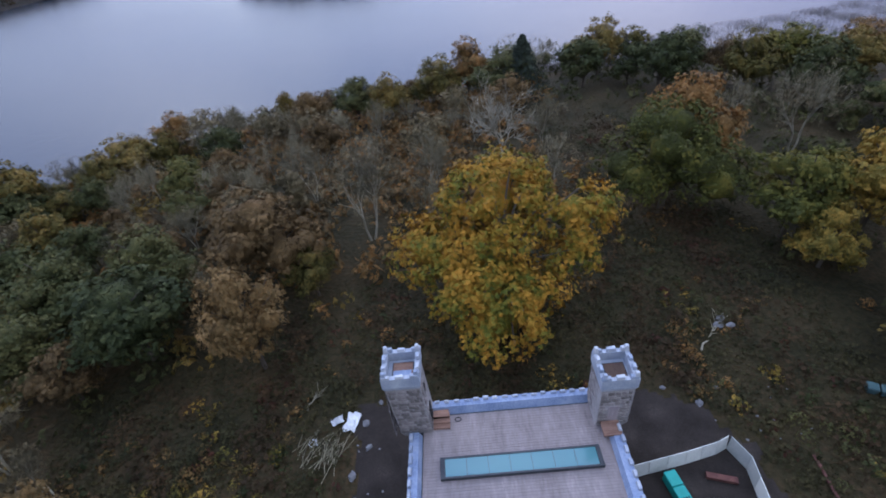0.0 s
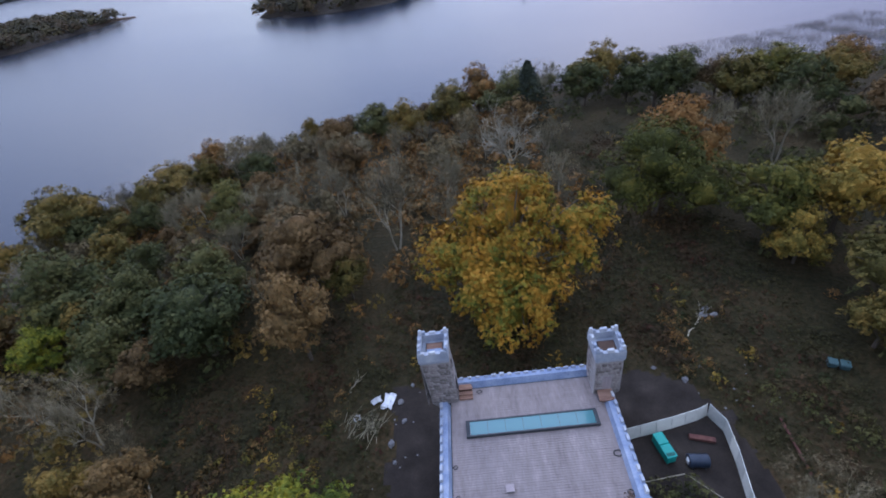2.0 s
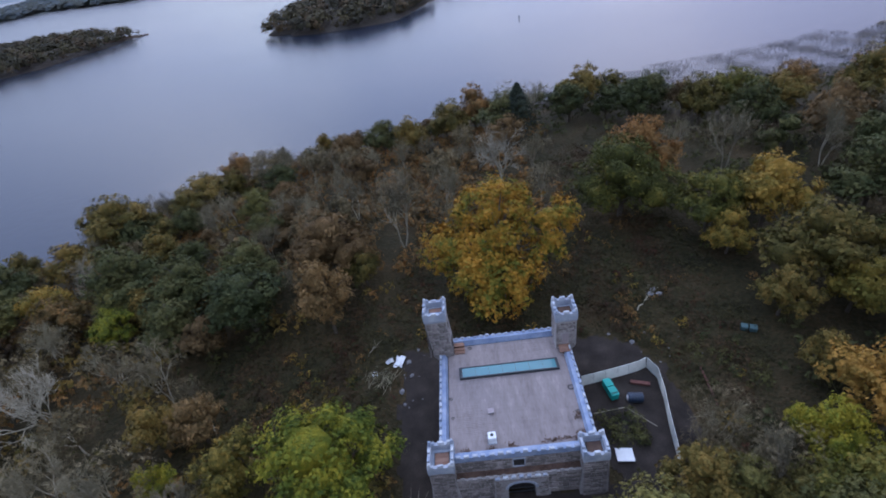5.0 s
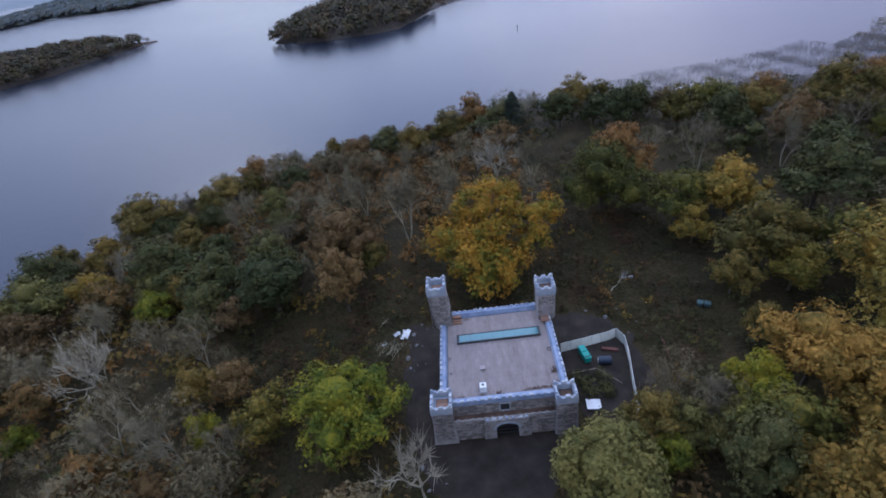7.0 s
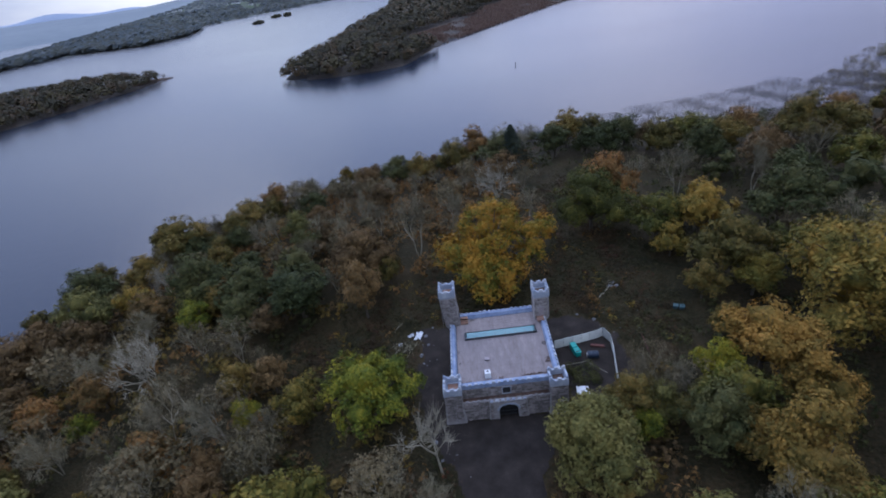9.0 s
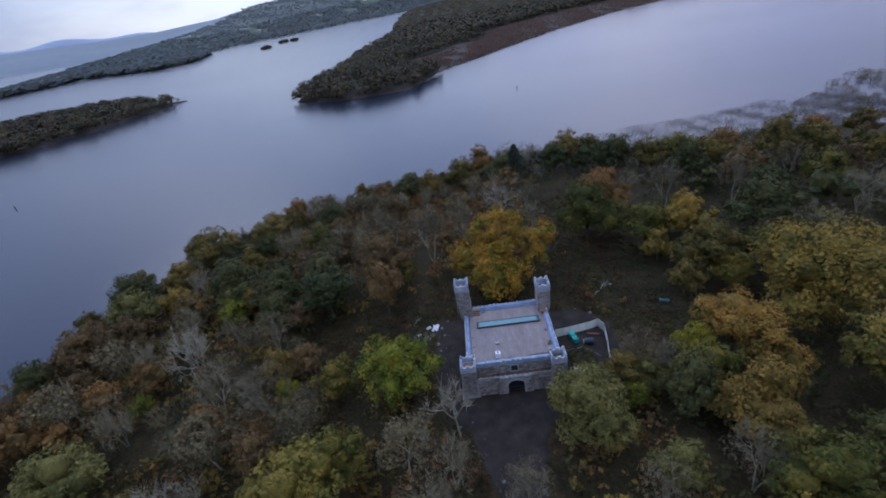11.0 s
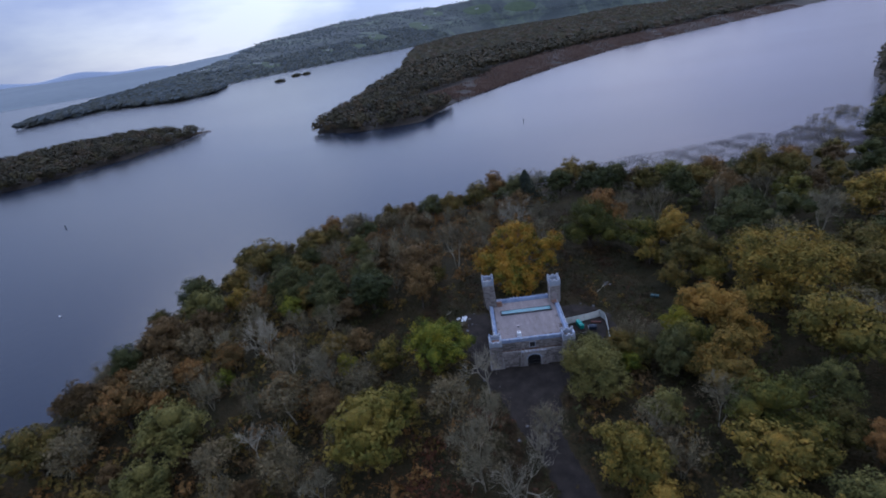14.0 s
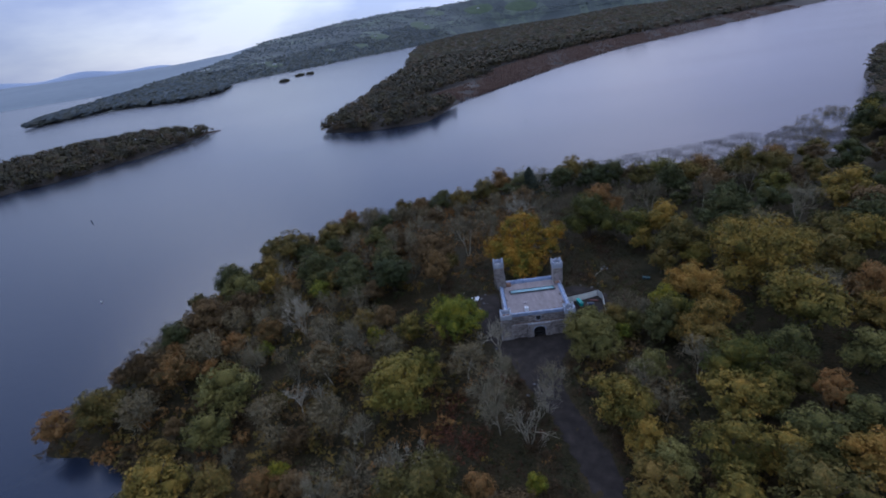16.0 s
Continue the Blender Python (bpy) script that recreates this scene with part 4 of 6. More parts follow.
def fill_wood():
    """Plants the near wood tree by tree, and gathers the hidden and outer wood for joined crowns."""
    rng = random.Random(4)
    tries = np.array([(rng.uniform(-106, 240), rng.uniform(-75, 190)) for _ in range(5200)])
    s = inside_by(tries[:, 0], tries[:, 1], SHORE)
    open_ground = np.max([inside_by(tries[:, 0], tries[:, 1], c) for c in CLEAR], axis=0)
    outer, count = [], 0
    for (x, y), d, o in zip(tries, s, open_ground):
        if d < 5 or (x > 46 and y > 74 and x < 160) or o > -2 or math.hypot(x - 5, y + 2) < 20:
            continue
        r = rng.uniform(2.0, 3.2) if d < 20 and x < 60 else rng.uniform(2.4, 4.6) if x < -20 else rng.uniform(4.4, 6.8)
        heath = -45 < x < 20 and 28 < y < 78
        close = 0.78 if x > 20 else 0.62
        if any((x - a) ** 2 + (y - b) ** 2 < (close * (r + c)) ** 2 for a, b, c in PLANTED):
            continue
        if heath:
            kind, r = rng.choice(["bare", "bare", "ash", "bare", "russet", "bare"]), rng.uniform(2.8, 4.6)
        elif x > 20 and y > 8:
            kind = rng.choice(["olive", "dark", "russet", "bare", "bare", "green", "olive", "dark", "olive"])
        elif x > 20:
            kind = rng.choice(["olive", "ochre", "green", "sage", "olive", "amber", "dark", "bare", "olive"])
        elif y > 30:
            kind = rng.choice(["bare", "ash", "russet", "bare", "dark", "bare", "ash", "olive"] if d > 14 else ["bare", "olive", "russet", "dark", "olive"])
        else:
            kind = rng.choice(["bare", "ash", "bare", "russet", "ash", "olive", "russet", "bare", "rust", "bare"])
        h = r * rng.uniform(1.7, 2.1) + 0.6
        near = -64 < x < 60 and -58 < y < 30
        if x > 100 or y < -58 or (count >= 150 and not near):
            PLANTED.append((x, y, r))
            outer.append((kind if kind != "bare" else "russet", x, y, r))
        else:
            count += not near
            grow(kind, round(x, 1), round(y, 1), r, h, rich=y < -4 and -64 < x < 60)
    return outer


OUTER = fill_wood()


def tuft_arrays(places, radii, k, size, rng, lift=1.0, lie=0.0):
    """Round clumps of leaf sprays at given places."""
    n = len(places)
    u = rng.normal(size=(n, k, 3))
    u /= np.linalg.norm(u, axis=2)[:, :, None]
    u[:, :, 2] = np.abs(u[:, :, 2]) * 1.15 - 0.2
    cs = places[:, None] + np.array([0, 0, 1]) * (radii * lift)[:, None, None] * 0.9 + u * radii[:, None, None] * rng.uniform(0.7, 1.12, (n, k, 1))
    nn = u + rng.normal(size=(n, k, 3)) * 0.4 + (0, 0, lie)
    nn /= np.linalg.norm(nn, axis=2)[:, :, None]
    ss = (radii[:, None] * size * rng.uniform(0.6, 1.3, (n, k))).ravel()
    return quads_to_mesh(cs.reshape(-1, 3), nn.reshape(-1, 3), ss, rng)


def outer_wood():
    rng = np.random.RandomState(21)
    for kind in sorted({o[0] for o in OUTER}):
        some = np.array([o[1:] for o in OUTER if o[0] == kind])
        zz = heights(some[:, 0], some[:, 1])
        lob, rad = [], []
        for (x, y, r), z in zip(some, zz):
            for _ in range(10):
                d = rng.normal(size=3)
                d = d / np.linalg.norm(d) * r * rng.uniform(0.45, 0.75)
                lob.append((x + d[0], y + d[1], z + r * 0.95 + d[2]))
                rad.append(r * rng.uniform(0.26, 0.42))
        lob, rad = np.array(lob), np.array(rad)
        v, f = tuft_arrays(lob - np.array([0, 0, 0.9]) * rad[:, None], rad, 18, 0.33, rng)
        v, f = with_cores(v, f, lob, rad, rng, 1, 0.9, 0.82)
        tagged(from_arrays("outer_wood", v, f, M_LEAF[kind]), "mixed autumn wood round the castle grounds", "woodland", kind="stuff")


outer_wood()


def undergrowth():
    """Bracken, brambles and scrub under and between the trees."""
    rng = np.random.RandomState(33)
    pts = rng.uniform((-106, -62), (115, 112), (26000, 2))
    s = inside_by(pts[:, 0], pts[:, 1], SHORE)
    yard = inside_by(pts[:, 0], pts[:, 1], YARD)
    near = np.hypot(pts[:, 0] - 5, pts[:, 1] + 2)
    pts = pts[(s > 1.5) & (yard < -0.6) & (near > 10.5)]
    extra = rng.uniform((-36, -60), (38, 60), (15000, 2))
    ok = (np.max([inside_by(extra[:, 0], extra[:, 1], c) for c in CLEAR], axis=0) > 0) & (inside_by(extra[:, 0], extra[:, 1], YARD) < -0.4) & (np.hypot(extra[:, 0] - 5, extra[:, 1] + 2) > 10)
    pts = np.concatenate([pts, extra[ok]])
    glade = np.max([inside_by(pts[:, 0], pts[:, 1], c) for c in CLEAR], axis=0) > 0
    zone = waves(pts[:, 0], pts[:, 1], 26, 8)
    zone2 = waves(pts[:, 0], pts[:, 1], 11, 9)
    # east of x 24 only dark green scrub, painting in the shade between crowns
    kinds = {"dark": ((zone < -0.25) | (pts[:, 0] > 24)) & ~glade, "rust": (zone > 0.3) & (pts[:, 0] <= 24) & ~glade, "russet": (zone2 > 0.25) & (np.abs(zone) < 0.3) & (pts[:, 0] <= 24) & ~glade, "olive": (zone2 <= 0.25) & (np.abs(zone) <= 0.3) & (pts[:, 0] <= 24) & ~glade}
    heath = (pts[:, 0] > -42) & (pts[:, 0] < 22) & (pts[:, 1] > 24) & (pts[:, 1] < 88) & ~glade
    for kind in ("dark", "olive"):
        kinds[kind] &= ~heath
    kinds["rust"] |= heath & (zone2 > -0.3)
    for kind, pick in kinds.items():
        some = pts[pick][:1750]
        rad = rng.uniform(0.5, 1.5, len(some))
        v, f = tuft_arrays(np.stack([some[:, 0], some[:, 1], heights(some[:, 0], some[:, 1])], 1), rad, 13, 0.38, rng, 0.7)
        tagged(from_arrays("undergrowth", v, f, M_LEAF[kind]), "tangled scrub and bracken under the trees", "undergrowth", kind="stuff")
    some = pts[glade]
    for kind, pick in (("grass", zone2[glade] < 0.16), ("bracken", zone2[glade] >= 0.16)):
        here = some[pick]
        rad = rng.uniform(0.3, 0.9, len(here)) * (1 if kind == "grass" else 1.2)
        v, f = tuft_arrays(np.stack([here[:, 0], here[:, 1], heights(here[:, 0], here[:, 1])], 1), rad, 10, 0.26, rng, 0.12, 0.6)
        tagged(from_arrays(kind, v, f, M_TUFT[kind]), "tussocks of rough grass in the clearing" if kind == "grass" else "withered brown bracken in the clearing", kind, kind="stuff")


M_TUFT = {"grass": foliage("rough_grass", [(0.016, 0.016, 0.007), (0.030, 0.028, 0.011), (0.049, 0.040, 0.015)]), "bracken": foliage("withered_bracken", [(0.025, 0.016, 0.008), (0.043, 0.026, 0.012), (0.071, 0.041, 0.018)])}
undergrowth()


FIELDS = [(-660, 1790, 45, 60), (-590, 1740, 35, 50), (-450, 2080, 30, 50), (-280, 2480, 55, 90), (-90, 3130, 75, 130), (10, 3680, 90, 110), (-890, 1830, 40, 45), (330, 3800, 110, 90), (640, 3780, 120, 90), (-340, 2230, 35, 60)]
M_FIELD = material("damp_green_pasture", [(0.038, 0.056, 0.028), (0.050, 0.073, 0.034), (0.068, 0.092, 0.045)], scale=0.02, bump=0.2)


def field(x, y, rx, ry, seed):
    """A pasture that follows the slope, with an uneven hedge line."""
    rng = random.Random(seed)
    verts, quads, rings, sides = [(x, y, ground_at(x, y) + 2.5)], [], 4, 16
    for i in range(1, rings + 1):
        for k in range(sides):
            a = 2 * math.pi * k / sides
            q = i / rings * (0.9 + 0.12 * math.sin(2 * a + seed) + rng.uniform(-0.05, 0.05))
            px, py = x + rx * q * math.cos(a), y + ry * q * math.sin(a)
            verts.append((px, py, ground_at(px, py) + (2.5 if i < rings else 0.2)))
    for k in range(sides):
        quads.append((0, 1 + k, 1 + (k + 1) % sides))
        for i in range(rings - 1):
            a, b = 1 + i * sides + k, 1 + i * sides + (k + 1) % sides
            quads.append((a, a + sides, b + sides, b))
    tagged(from_arrays("pasture", verts, quads, M_FIELD, smooth=True), "green pasture among woods on the far hillside", "field", "far pastures")


def farmhouse(x, y, turn, w, seed):
    """A small white house with a slate roof."""
    z = ground_at(x, y) + 2.0
    house = empty("farmhouse", x, y, z, "small white house with a grey roof on the far hillside", "house", "far houses")
    house.rotation_euler.z = radians(turn)
    d, h = 7.0, 5.0
    box_part("wall", (-w / 2, w / 2, -d / 2, d / 2, -3, h), M_WHITE, house, width=0)
    bm = bmesh.new()
    prism(bm, ((-w / 2 - 0.4, -d / 2 - 0.5, h), (w / 2 + 0.4, -d / 2 - 0.5, h), (w / 2 + 0.4, d / 2 + 0.5, h), (-w / 2 - 0.4, d / 2 + 0.5, h)), ((-w / 2 - 0.4, -0.1, h + 3.2), (w / 2 + 0.4, -0.1, h + 3.2), (w / 2 + 0.4, 0.1, h + 3.2), (-w / 2 - 0.4, 0.1, h + 3.2)))
    part("roof", bm, M_DARK, house, "dark slate roof")
    for k in range(3):
        box_part("window", (-w / 3 + k * w / 3 - 0.6, -w / 3 + k * w / 3 + 0.6, -d / 2 - 0.05, -d / 2 + 0.05, 1.2, 2.6), M_VOID, house, width=0)


def far_trees(name, poly, label, bounds, count, size, near, deep, seed, mats, cover=0.0, sprays=4, leaf=(0.6, 1.1), tall=0.8, strip=0.0, rounded_crowns=False):
    """Single crowns far off, a few leafy sprays each, gathered in woods and strung out along hedges."""
    rng = np.random.RandomState(seed)
    pts = rng.uniform(*bounds, (count, 2))
    d = inside_by(pts[:, 0], pts[:, 1], poly)
    if strip:
        d = np.where(pts[:, 1] < 380, d, np.minimum(d, inside_by(pts[:, 0] + strip, pts[:, 1] - strip * 0.6, poly)))
    wood = waves(pts[:, 0], pts[:, 1], 330, seed) + 0.5 * waves(pts[:, 0], pts[:, 1], 120, seed + 1)
    turned = pts @ np.array([[0.91, -0.41], [0.41, 0.91]])
    hedge = (np.abs((turned[:, 0] + 25 * waves(pts[:, 0], pts[:, 1], 400, seed)) % 110 - 55) < 5) | (np.abs((turned[:, 1] + 40 * waves(pts[:, 0], pts[:, 1], 500, seed)) % 190 - 95) < 7)
    clear = np.min([np.hypot((pts[:, 0] - fx) / fr, (pts[:, 1] - fy) / fd) for fx, fy, fr, fd in FIELDS], axis=0) > 1
    keep = (d > near) & (d < deep) & clear & ((wood > cover) | hedge | (d < near + 70))
    pts = pts[keep]
    base = heights(pts[:, 0], pts[:, 1])
    rad = rng.uniform(*size, len(pts))
    pick = rng.randint(0, len(mats), len(pts))
    for m, mat in enumerate(mats):
        mine = pick == m
        q = np.repeat(rad[mine], sprays)
        if rounded_crowns:
            u = rng.normal(size=(len(q), 3))
            u = u / np.linalg.norm(u, axis=1)[:, None] * rng.uniform(0.55, 1.0, (len(q), 1)) * (0.9, 0.9, 0.72)
        else:
            u = np.clip(rng.normal(size=(len(q), 3)), -1.3, 1.3) * (0.5, 0.5, 0.36)
        mid = np.repeat(np.stack([pts[mine, 0], pts[mine, 1], base[mine] + rad[mine] * tall], 1), sprays, 0)
        nn = rng.normal(size=u.shape) * 0.14 + u * 0.75 + (0, -0.1, 0.6) if rounded_crowns else rng.normal(size=u.shape) * 0.11 + u * 0.2 + (0, -0.35, 0.75)
        nn /= np.linalg.norm(nn, axis=1)[:, None]
        v, f = quads_to_mesh(mid + u * q[:, None], nn, q * rng.uniform(*leaf, len(q)), rng)
        tagged(from_arrays(name, v, f, mat), label, "woodland", kind="stuff")


# far wood colours are greyed and blued to imitate haze with distance
M_HILLWOOD = material("hazed_hill_woods", [(0.050, 0.062, 0.066), (0.062, 0.076, 0.078), (0.076, 0.090, 0.088)], scale=0.006, fine=6, bump=0)
M_HILLSCRUB = material("hazed_hill_scrub", [(0.056, 0.066, 0.058), (0.074, 0.083, 0.070), (0.095, 0.104, 0.080)], scale=0.006, fine=6, bump=0)
M_SPITWOOD = material("hazed_wood_of_the_far_shore", [(0.034, 0.040, 0.034), (0.048, 0.053, 0.043), (0.066, 0.066, 0.052)], scale=0.02, fine=6, bump=0)
NEAR_TREES = (M_LEAF["far_olive"], M_LEAF["far_dark"], M_LEAF["far_brown"], M_LEAF["far_dark"])
far_trees("island_wood", ISLAND, "distant autumn wood covering a low island", ((-430, 165), (-245, 455)), 2600, (2.4, 5.2), 1.5, 1e9, 3, NEAR_TREES, cover=-9, sprays=46, leaf=(0.14, 0.31), tall=1.2, rounded_crowns=True)
far_trees("headland_wood", HEADLAND, "distant mixed autumn wood on the headland", ((-130, 285), (170, 540)), 3200, (3.2, 6.0), 1, 300, 5, NEAR_TREES, cover=-9, sprays=38, leaf=(0.14, 0.31), tall=1.2, strip=38, rounded_crowns=True)
far_trees("headland_wood", HEADLAND, "distant mixed autumn wood on the headland", ((-130, 530), (420, 900)), 7000, (4.5, 7.5), 1, 320, 7, NEAR_TREES, cover=-9, sprays=11, leaf=(0.22, 0.50), tall=1.1, strip=66, rounded_crowns=True)
far_trees("headland_wood", HEADLAND, "distant mixed autumn wood on the headland", ((-130, 880), (1500, 2500)), 34000, (6, 10), 4, 800, 6, NEAR_TREES[:3], cover=-9, sprays=3, tall=1.1, strip=68)
far_trees("far_shore_wood", FAR, "dark wood along the far shore, greyed for haze", ((-840, 765), (-480, 1300)), 6500, (5, 8), 1, 400, 8, (M_SPITWOOD, M_HILLWOOD), cover=-9, sprays=5, tall=1.0)
far_trees("far_shore_wood", FAR, "dark wood along the far shore, greyed for haze", ((-1000, 1200), (150, 3100)), 17000, (6, 10), 4, 260, 18, (M_SPITWOOD, M_HILLWOOD, M_HILLSCRUB), cover=-0.6, sprays=2, tall=0.6)
far_trees("hill_wood", FAR, "woods and hedges on the far hillside, greyed and blued for haze", ((-1000, 1300), (1500, 4100)), 42000, (6, 10), 120, 2600, 28, (M_HILLWOOD, M_HILLSCRUB), cover=0.0, sprays=1, tall=0.3)
far_trees("shore_wood", SHORE, "dark wood on the shore beyond the reeds", ((176, 60), (420, 380)), 1700, (4.5, 7.0), 2, 90, 19, NEAR_TREES[:3], cover=-9, sprays=36, leaf=(0.16, 0.4), tall=1.25)
for k, (fx, fy, fr, fd) in enumerate(FIELDS):
    field(fx, fy, fr, fd, k)
for k, (x, y, turn, w) in enumerate(((-890, 1822, 10, 16), (-868, 1826, -5, 12), (-906, 1818, 5, 10), (-650, 1790, 20, 14), (-664, 1798, -8, 16), (-592, 1740, 12, 12), (-452, 2080, 4, 12), (-300, 2470, 8, 14), (-60, 3150, 0, 18), (20, 3690, 5, 22), (330, 3810, -6, 20))):
    farmhouse(x, y, turn, w, k)
for k, ((ax, ay), (bx, by)) in enumerate((((-387, 1096), (-369, 1118)), ((-390, 1246), (-369, 1271)), ((-359, 1252), (-346, 1273)))):
    far_trees("islet_wood", [(ax, ay), (bx, ay), (bx, by), (ax, by)], "tiny wooded islet", ((ax, ay), (bx, by)), 34, (3.5, 5.5), 0.5, 1e9, 9 + k, (M_LEAF["far_dark"],), cover=-9, sprays=16, leaf=(0.3, 0.6), tall=0.45, rounded_crowns=True)

# ---- castle ----
DECK = 5.0
SKEW = 0.03


def skewed(bm):
    """Skews the castle's plan a little out of square to fit the camera's view."""
    for v in bm.verts:
        v.co.x += SKEW * (v.co.y + 1.3)
    return bm


castle = empty("castle", 5, -2.5, 0, "small grey stone castle with corner towers and a boarded roof", "castle")


def cpart(name, bm, mat, parent=castle, label=""):
    ob = part(name, skewed(bm), mat, parent, label)
    ob.location = (-5, 2.5, 0) if parent is castle else (0, 0, 0)
    return ob


def merlons(parent, along, at, lo, hi, thick, z0, z1, width=0.5, gap=0.24, mat=None):
    """A row of merlons; along 'x' or 'y'."""
    n = max(1, round((hi - lo + gap) / (width + gap)))
    pitch = (hi - lo + gap) / n
    rng = random.Random(int(lo * 10 + at * 7))
    for k in range(n):
        a = lo + k * pitch + rng.uniform(-0.03, 0.03)
        b = a + pitch - gap + rng.uniform(-0.06, 0.05)
        bm = bmesh.new()
        top = z1 + rng.uniform(-0.09, 0.05)
        if along == "x":
            box(bm, a, b, at, at + thick, z0, top, 0.03)
        else:
            box(bm, at, at + thick, a, b, z0, top, 0.03)
        for v in bm.verts:
            if v.co.z > z0 + 0.01:
                v.co += Vector((rng.uniform(-0.03, 0.03), rng.uniform(-0.03, 0.03), rng.uniform(-0.05, 0.03)))
        rounded(bm, 0.03, 1)
        cpart("merlon", bm, mat or M_COPING, parent)


def wall_box(name, dims, mat, parent=castle, label="", taper=0.0):
    bm = bmesh.new()
    box(bm, *dims, taper=taper)
    return cpart(name, bm, mat, parent, label)


def parapet(x0, x1, y0, y1, top, lean):
    """A parapet whose inner face leans outward; lean: how far each of the sides x0, x1, y0, y1 draws in at the top."""
    z = DECK - 0.1
    bm = bmesh.new()
    a, b, c, d = x0 + lean[0], x1 - lean[1], y0 + lean[2], y1 - lean[3]
    prism(bm, ((x0, y0, z), (x1, y0, z), (x1, y1, z), (x0, y1, z)), ((a, c, top), (b, c, top), (b, d, top), (a, d, top)))
    return cpart("parapet", bm, M_CAP, castle, "blue-grey rendered parapet")


# body below the deck
wall_box("wall", (-2.0, 11.7, -8.8, 5.4, -0.5, DECK - 0.105), M_MORTAR)
# dark sheet below the boards; it shows as a strip round their edge
wall_box("gutter", (-1.5, 11.2, -8.3, 4.9, DECK - 0.1, DECK - 0.04), M_DARK, label="dark sheet under the boards that shows round the deck edge")
PAR, MER = 5.5, 5.78
p_n = parapet(-0.6, 10.4, 4.66, 5.45, PAR, (0, 0, 0.3, 0))
p_w = parapet(-2.08, -1.25, -7.4, 3.2, PAR, (0, 0.22, 0, 0))
p_e = parapet(10.95, 11.78, -7.95, 2.7, PAR, (0.22, 0, 0, 0))
p_s = parapet(-0.85, 10.25, -8.88, -8.1, PAR, (0, 0, 0, 0.2))
merlons(p_n, "x", 5.24, -0.4, 10.2, 0.2, PAR - 0.02, MER - 0.05, 0.42, 0.26)
merlons(p_w, "y", -2.09, -7.2, 3.0, 0.26, PAR - 0.02, MER)
merlons(p_e, "y", 11.53, -7.8, 2.5, 0.26, PAR - 0.02, MER)
merlons(p_s, "x", -8.89, -0.7, 10.1, 0.28, PAR - 0.02, MER - 0.04)

# one stone of each of a few rough shapes; walls share them
def stone_mesh(seed):
    rng = random.Random(seed)
    bm = bmesh.new()
    ins = 0.10
    low = [(-0.5, 0, -0.5), (0.5, 0, -0.5), (0.5, 0, 0.5), (-0.5, 0, 0.5)]
    high = [(x * (1 - 2 * ins * rng.uniform(0.4, 1.5)), -1 + rng.uniform(-0.25, 0.25), z * (1 - 2 * ins * rng.uniform(0.4, 1.6))) for x, _, z in low]
    vs = [bm.verts.new(p) for p in (*low, *high)]
    for f in ((4, 5, 6, 7), (0, 1, 5, 4), (1, 2, 6, 5), (2, 3, 7, 6), (3, 0, 4, 7)):
        bm.faces.new([vs[k] for k in f])
    me = bpy.data.meshes.new("stone")
    bm.to_mesh(me)
    bm.free()
    me.materials.append(M_STONE)
    return me


STONES = [stone_mesh(k) for k in range(9)]


def courses(length, height, rng, tall=0.25, long=0.5):
    """Rows of stones on a face: middle along it, middle up it, width, height."""
    z = 0.02
    while z < height - 0.1:
        h = min(rng.uniform(0.7, 1.35) * tall, height - z)
        a = -rng.uniform(0, 0.3)
        while a < length - 0.05:
            w = rng.uniform(0.5, 1.6) * long
            lo, hi = max(a, 0.0), min(a + w, length)
            if hi - lo > 0.12:
                yield (lo + hi) / 2, z + h / 2, hi - lo - 0.03, h - 0.03
            a += w
        z += h


def single_stones(parent, corner, turn, length, z0, height, seed, gap=None, lean=(0, 0)):
    """Stones of their own on a tower's face. corner: the face's start; turn: degrees of its outward side from -y."""
    rng = random.Random(seed)
    m = pose(corner[0] + SKEW * (corner[1] + 1.3), corner[1], z0, 0, 0, turn)
    for a, z, w, h in courses(length, height, rng):
        if gap and gap[0] < a < gap[1] and gap[2] < z + z0 < gap[3]:
            continue
        ob = new("stone", rng.choice(STONES))
        ob.parent = parent
        k = 1 - z / (height + 0.25)
        ob.matrix_basis = pose(lean[0] * k, lean[1] * k, 0) @ m @ pose(a, 0.004, z) @ Matrix.Diagonal((w, rng.uniform(0.025, 0.06), h, 1))


def joined_stones(faces, parent, seed):
    """The stonework of less near faces in one mesh. faces: corner, turn, length, z0, height, lean."""
    rng = random.Random(seed)
    verts, quads = [], []
    for corner, turn, length, z0, height, lean, void in faces:
        m = pose(corner[0], corner[1], z0, 0, 0, turn)
        for a, z, w, h in courses(length, height, rng, 0.28, 0.6):
            if void and void[0] - w / 2 < a < void[1] + w / 2 and void[2] - h / 2 < z + z0 < void[3] + h / 2:
                continue
            out, back = rng.uniform(0.025, 0.06), lean * (height - z)
            low = [(a - w / 2, -back, z - h / 2), (a + w / 2, -back, z - h / 2), (a + w / 2, -back, z + h / 2), (a - w / 2, -back, z + h / 2)]
            k = 0.82 + rng.uniform(-0.06, 0.1)
            high = [(a + (p[0] - a) * k, -back - out, z + (p[2] - z) * k) for p in low]
            n = len(verts)
            verts += [m @ Vector(p) for p in low + high]
            quads += [(n + 4, n + 5, n + 6, n + 7), (n, n + 1, n + 5, n + 4), (n + 1, n + 2, n + 6, n + 5), (n + 2, n + 3, n + 7, n + 6), (n + 3, n, n + 4, n + 7)]
    verts = [(v.x + SKEW * (v.y + 1.3), v.y, v.z) for v in verts]
    ob = from_arrays("stonework", verts, quads, M_STONE, parent)
    ob.location = (-5, 2.5, 0)
    return tagged(ob, kind="stuff")


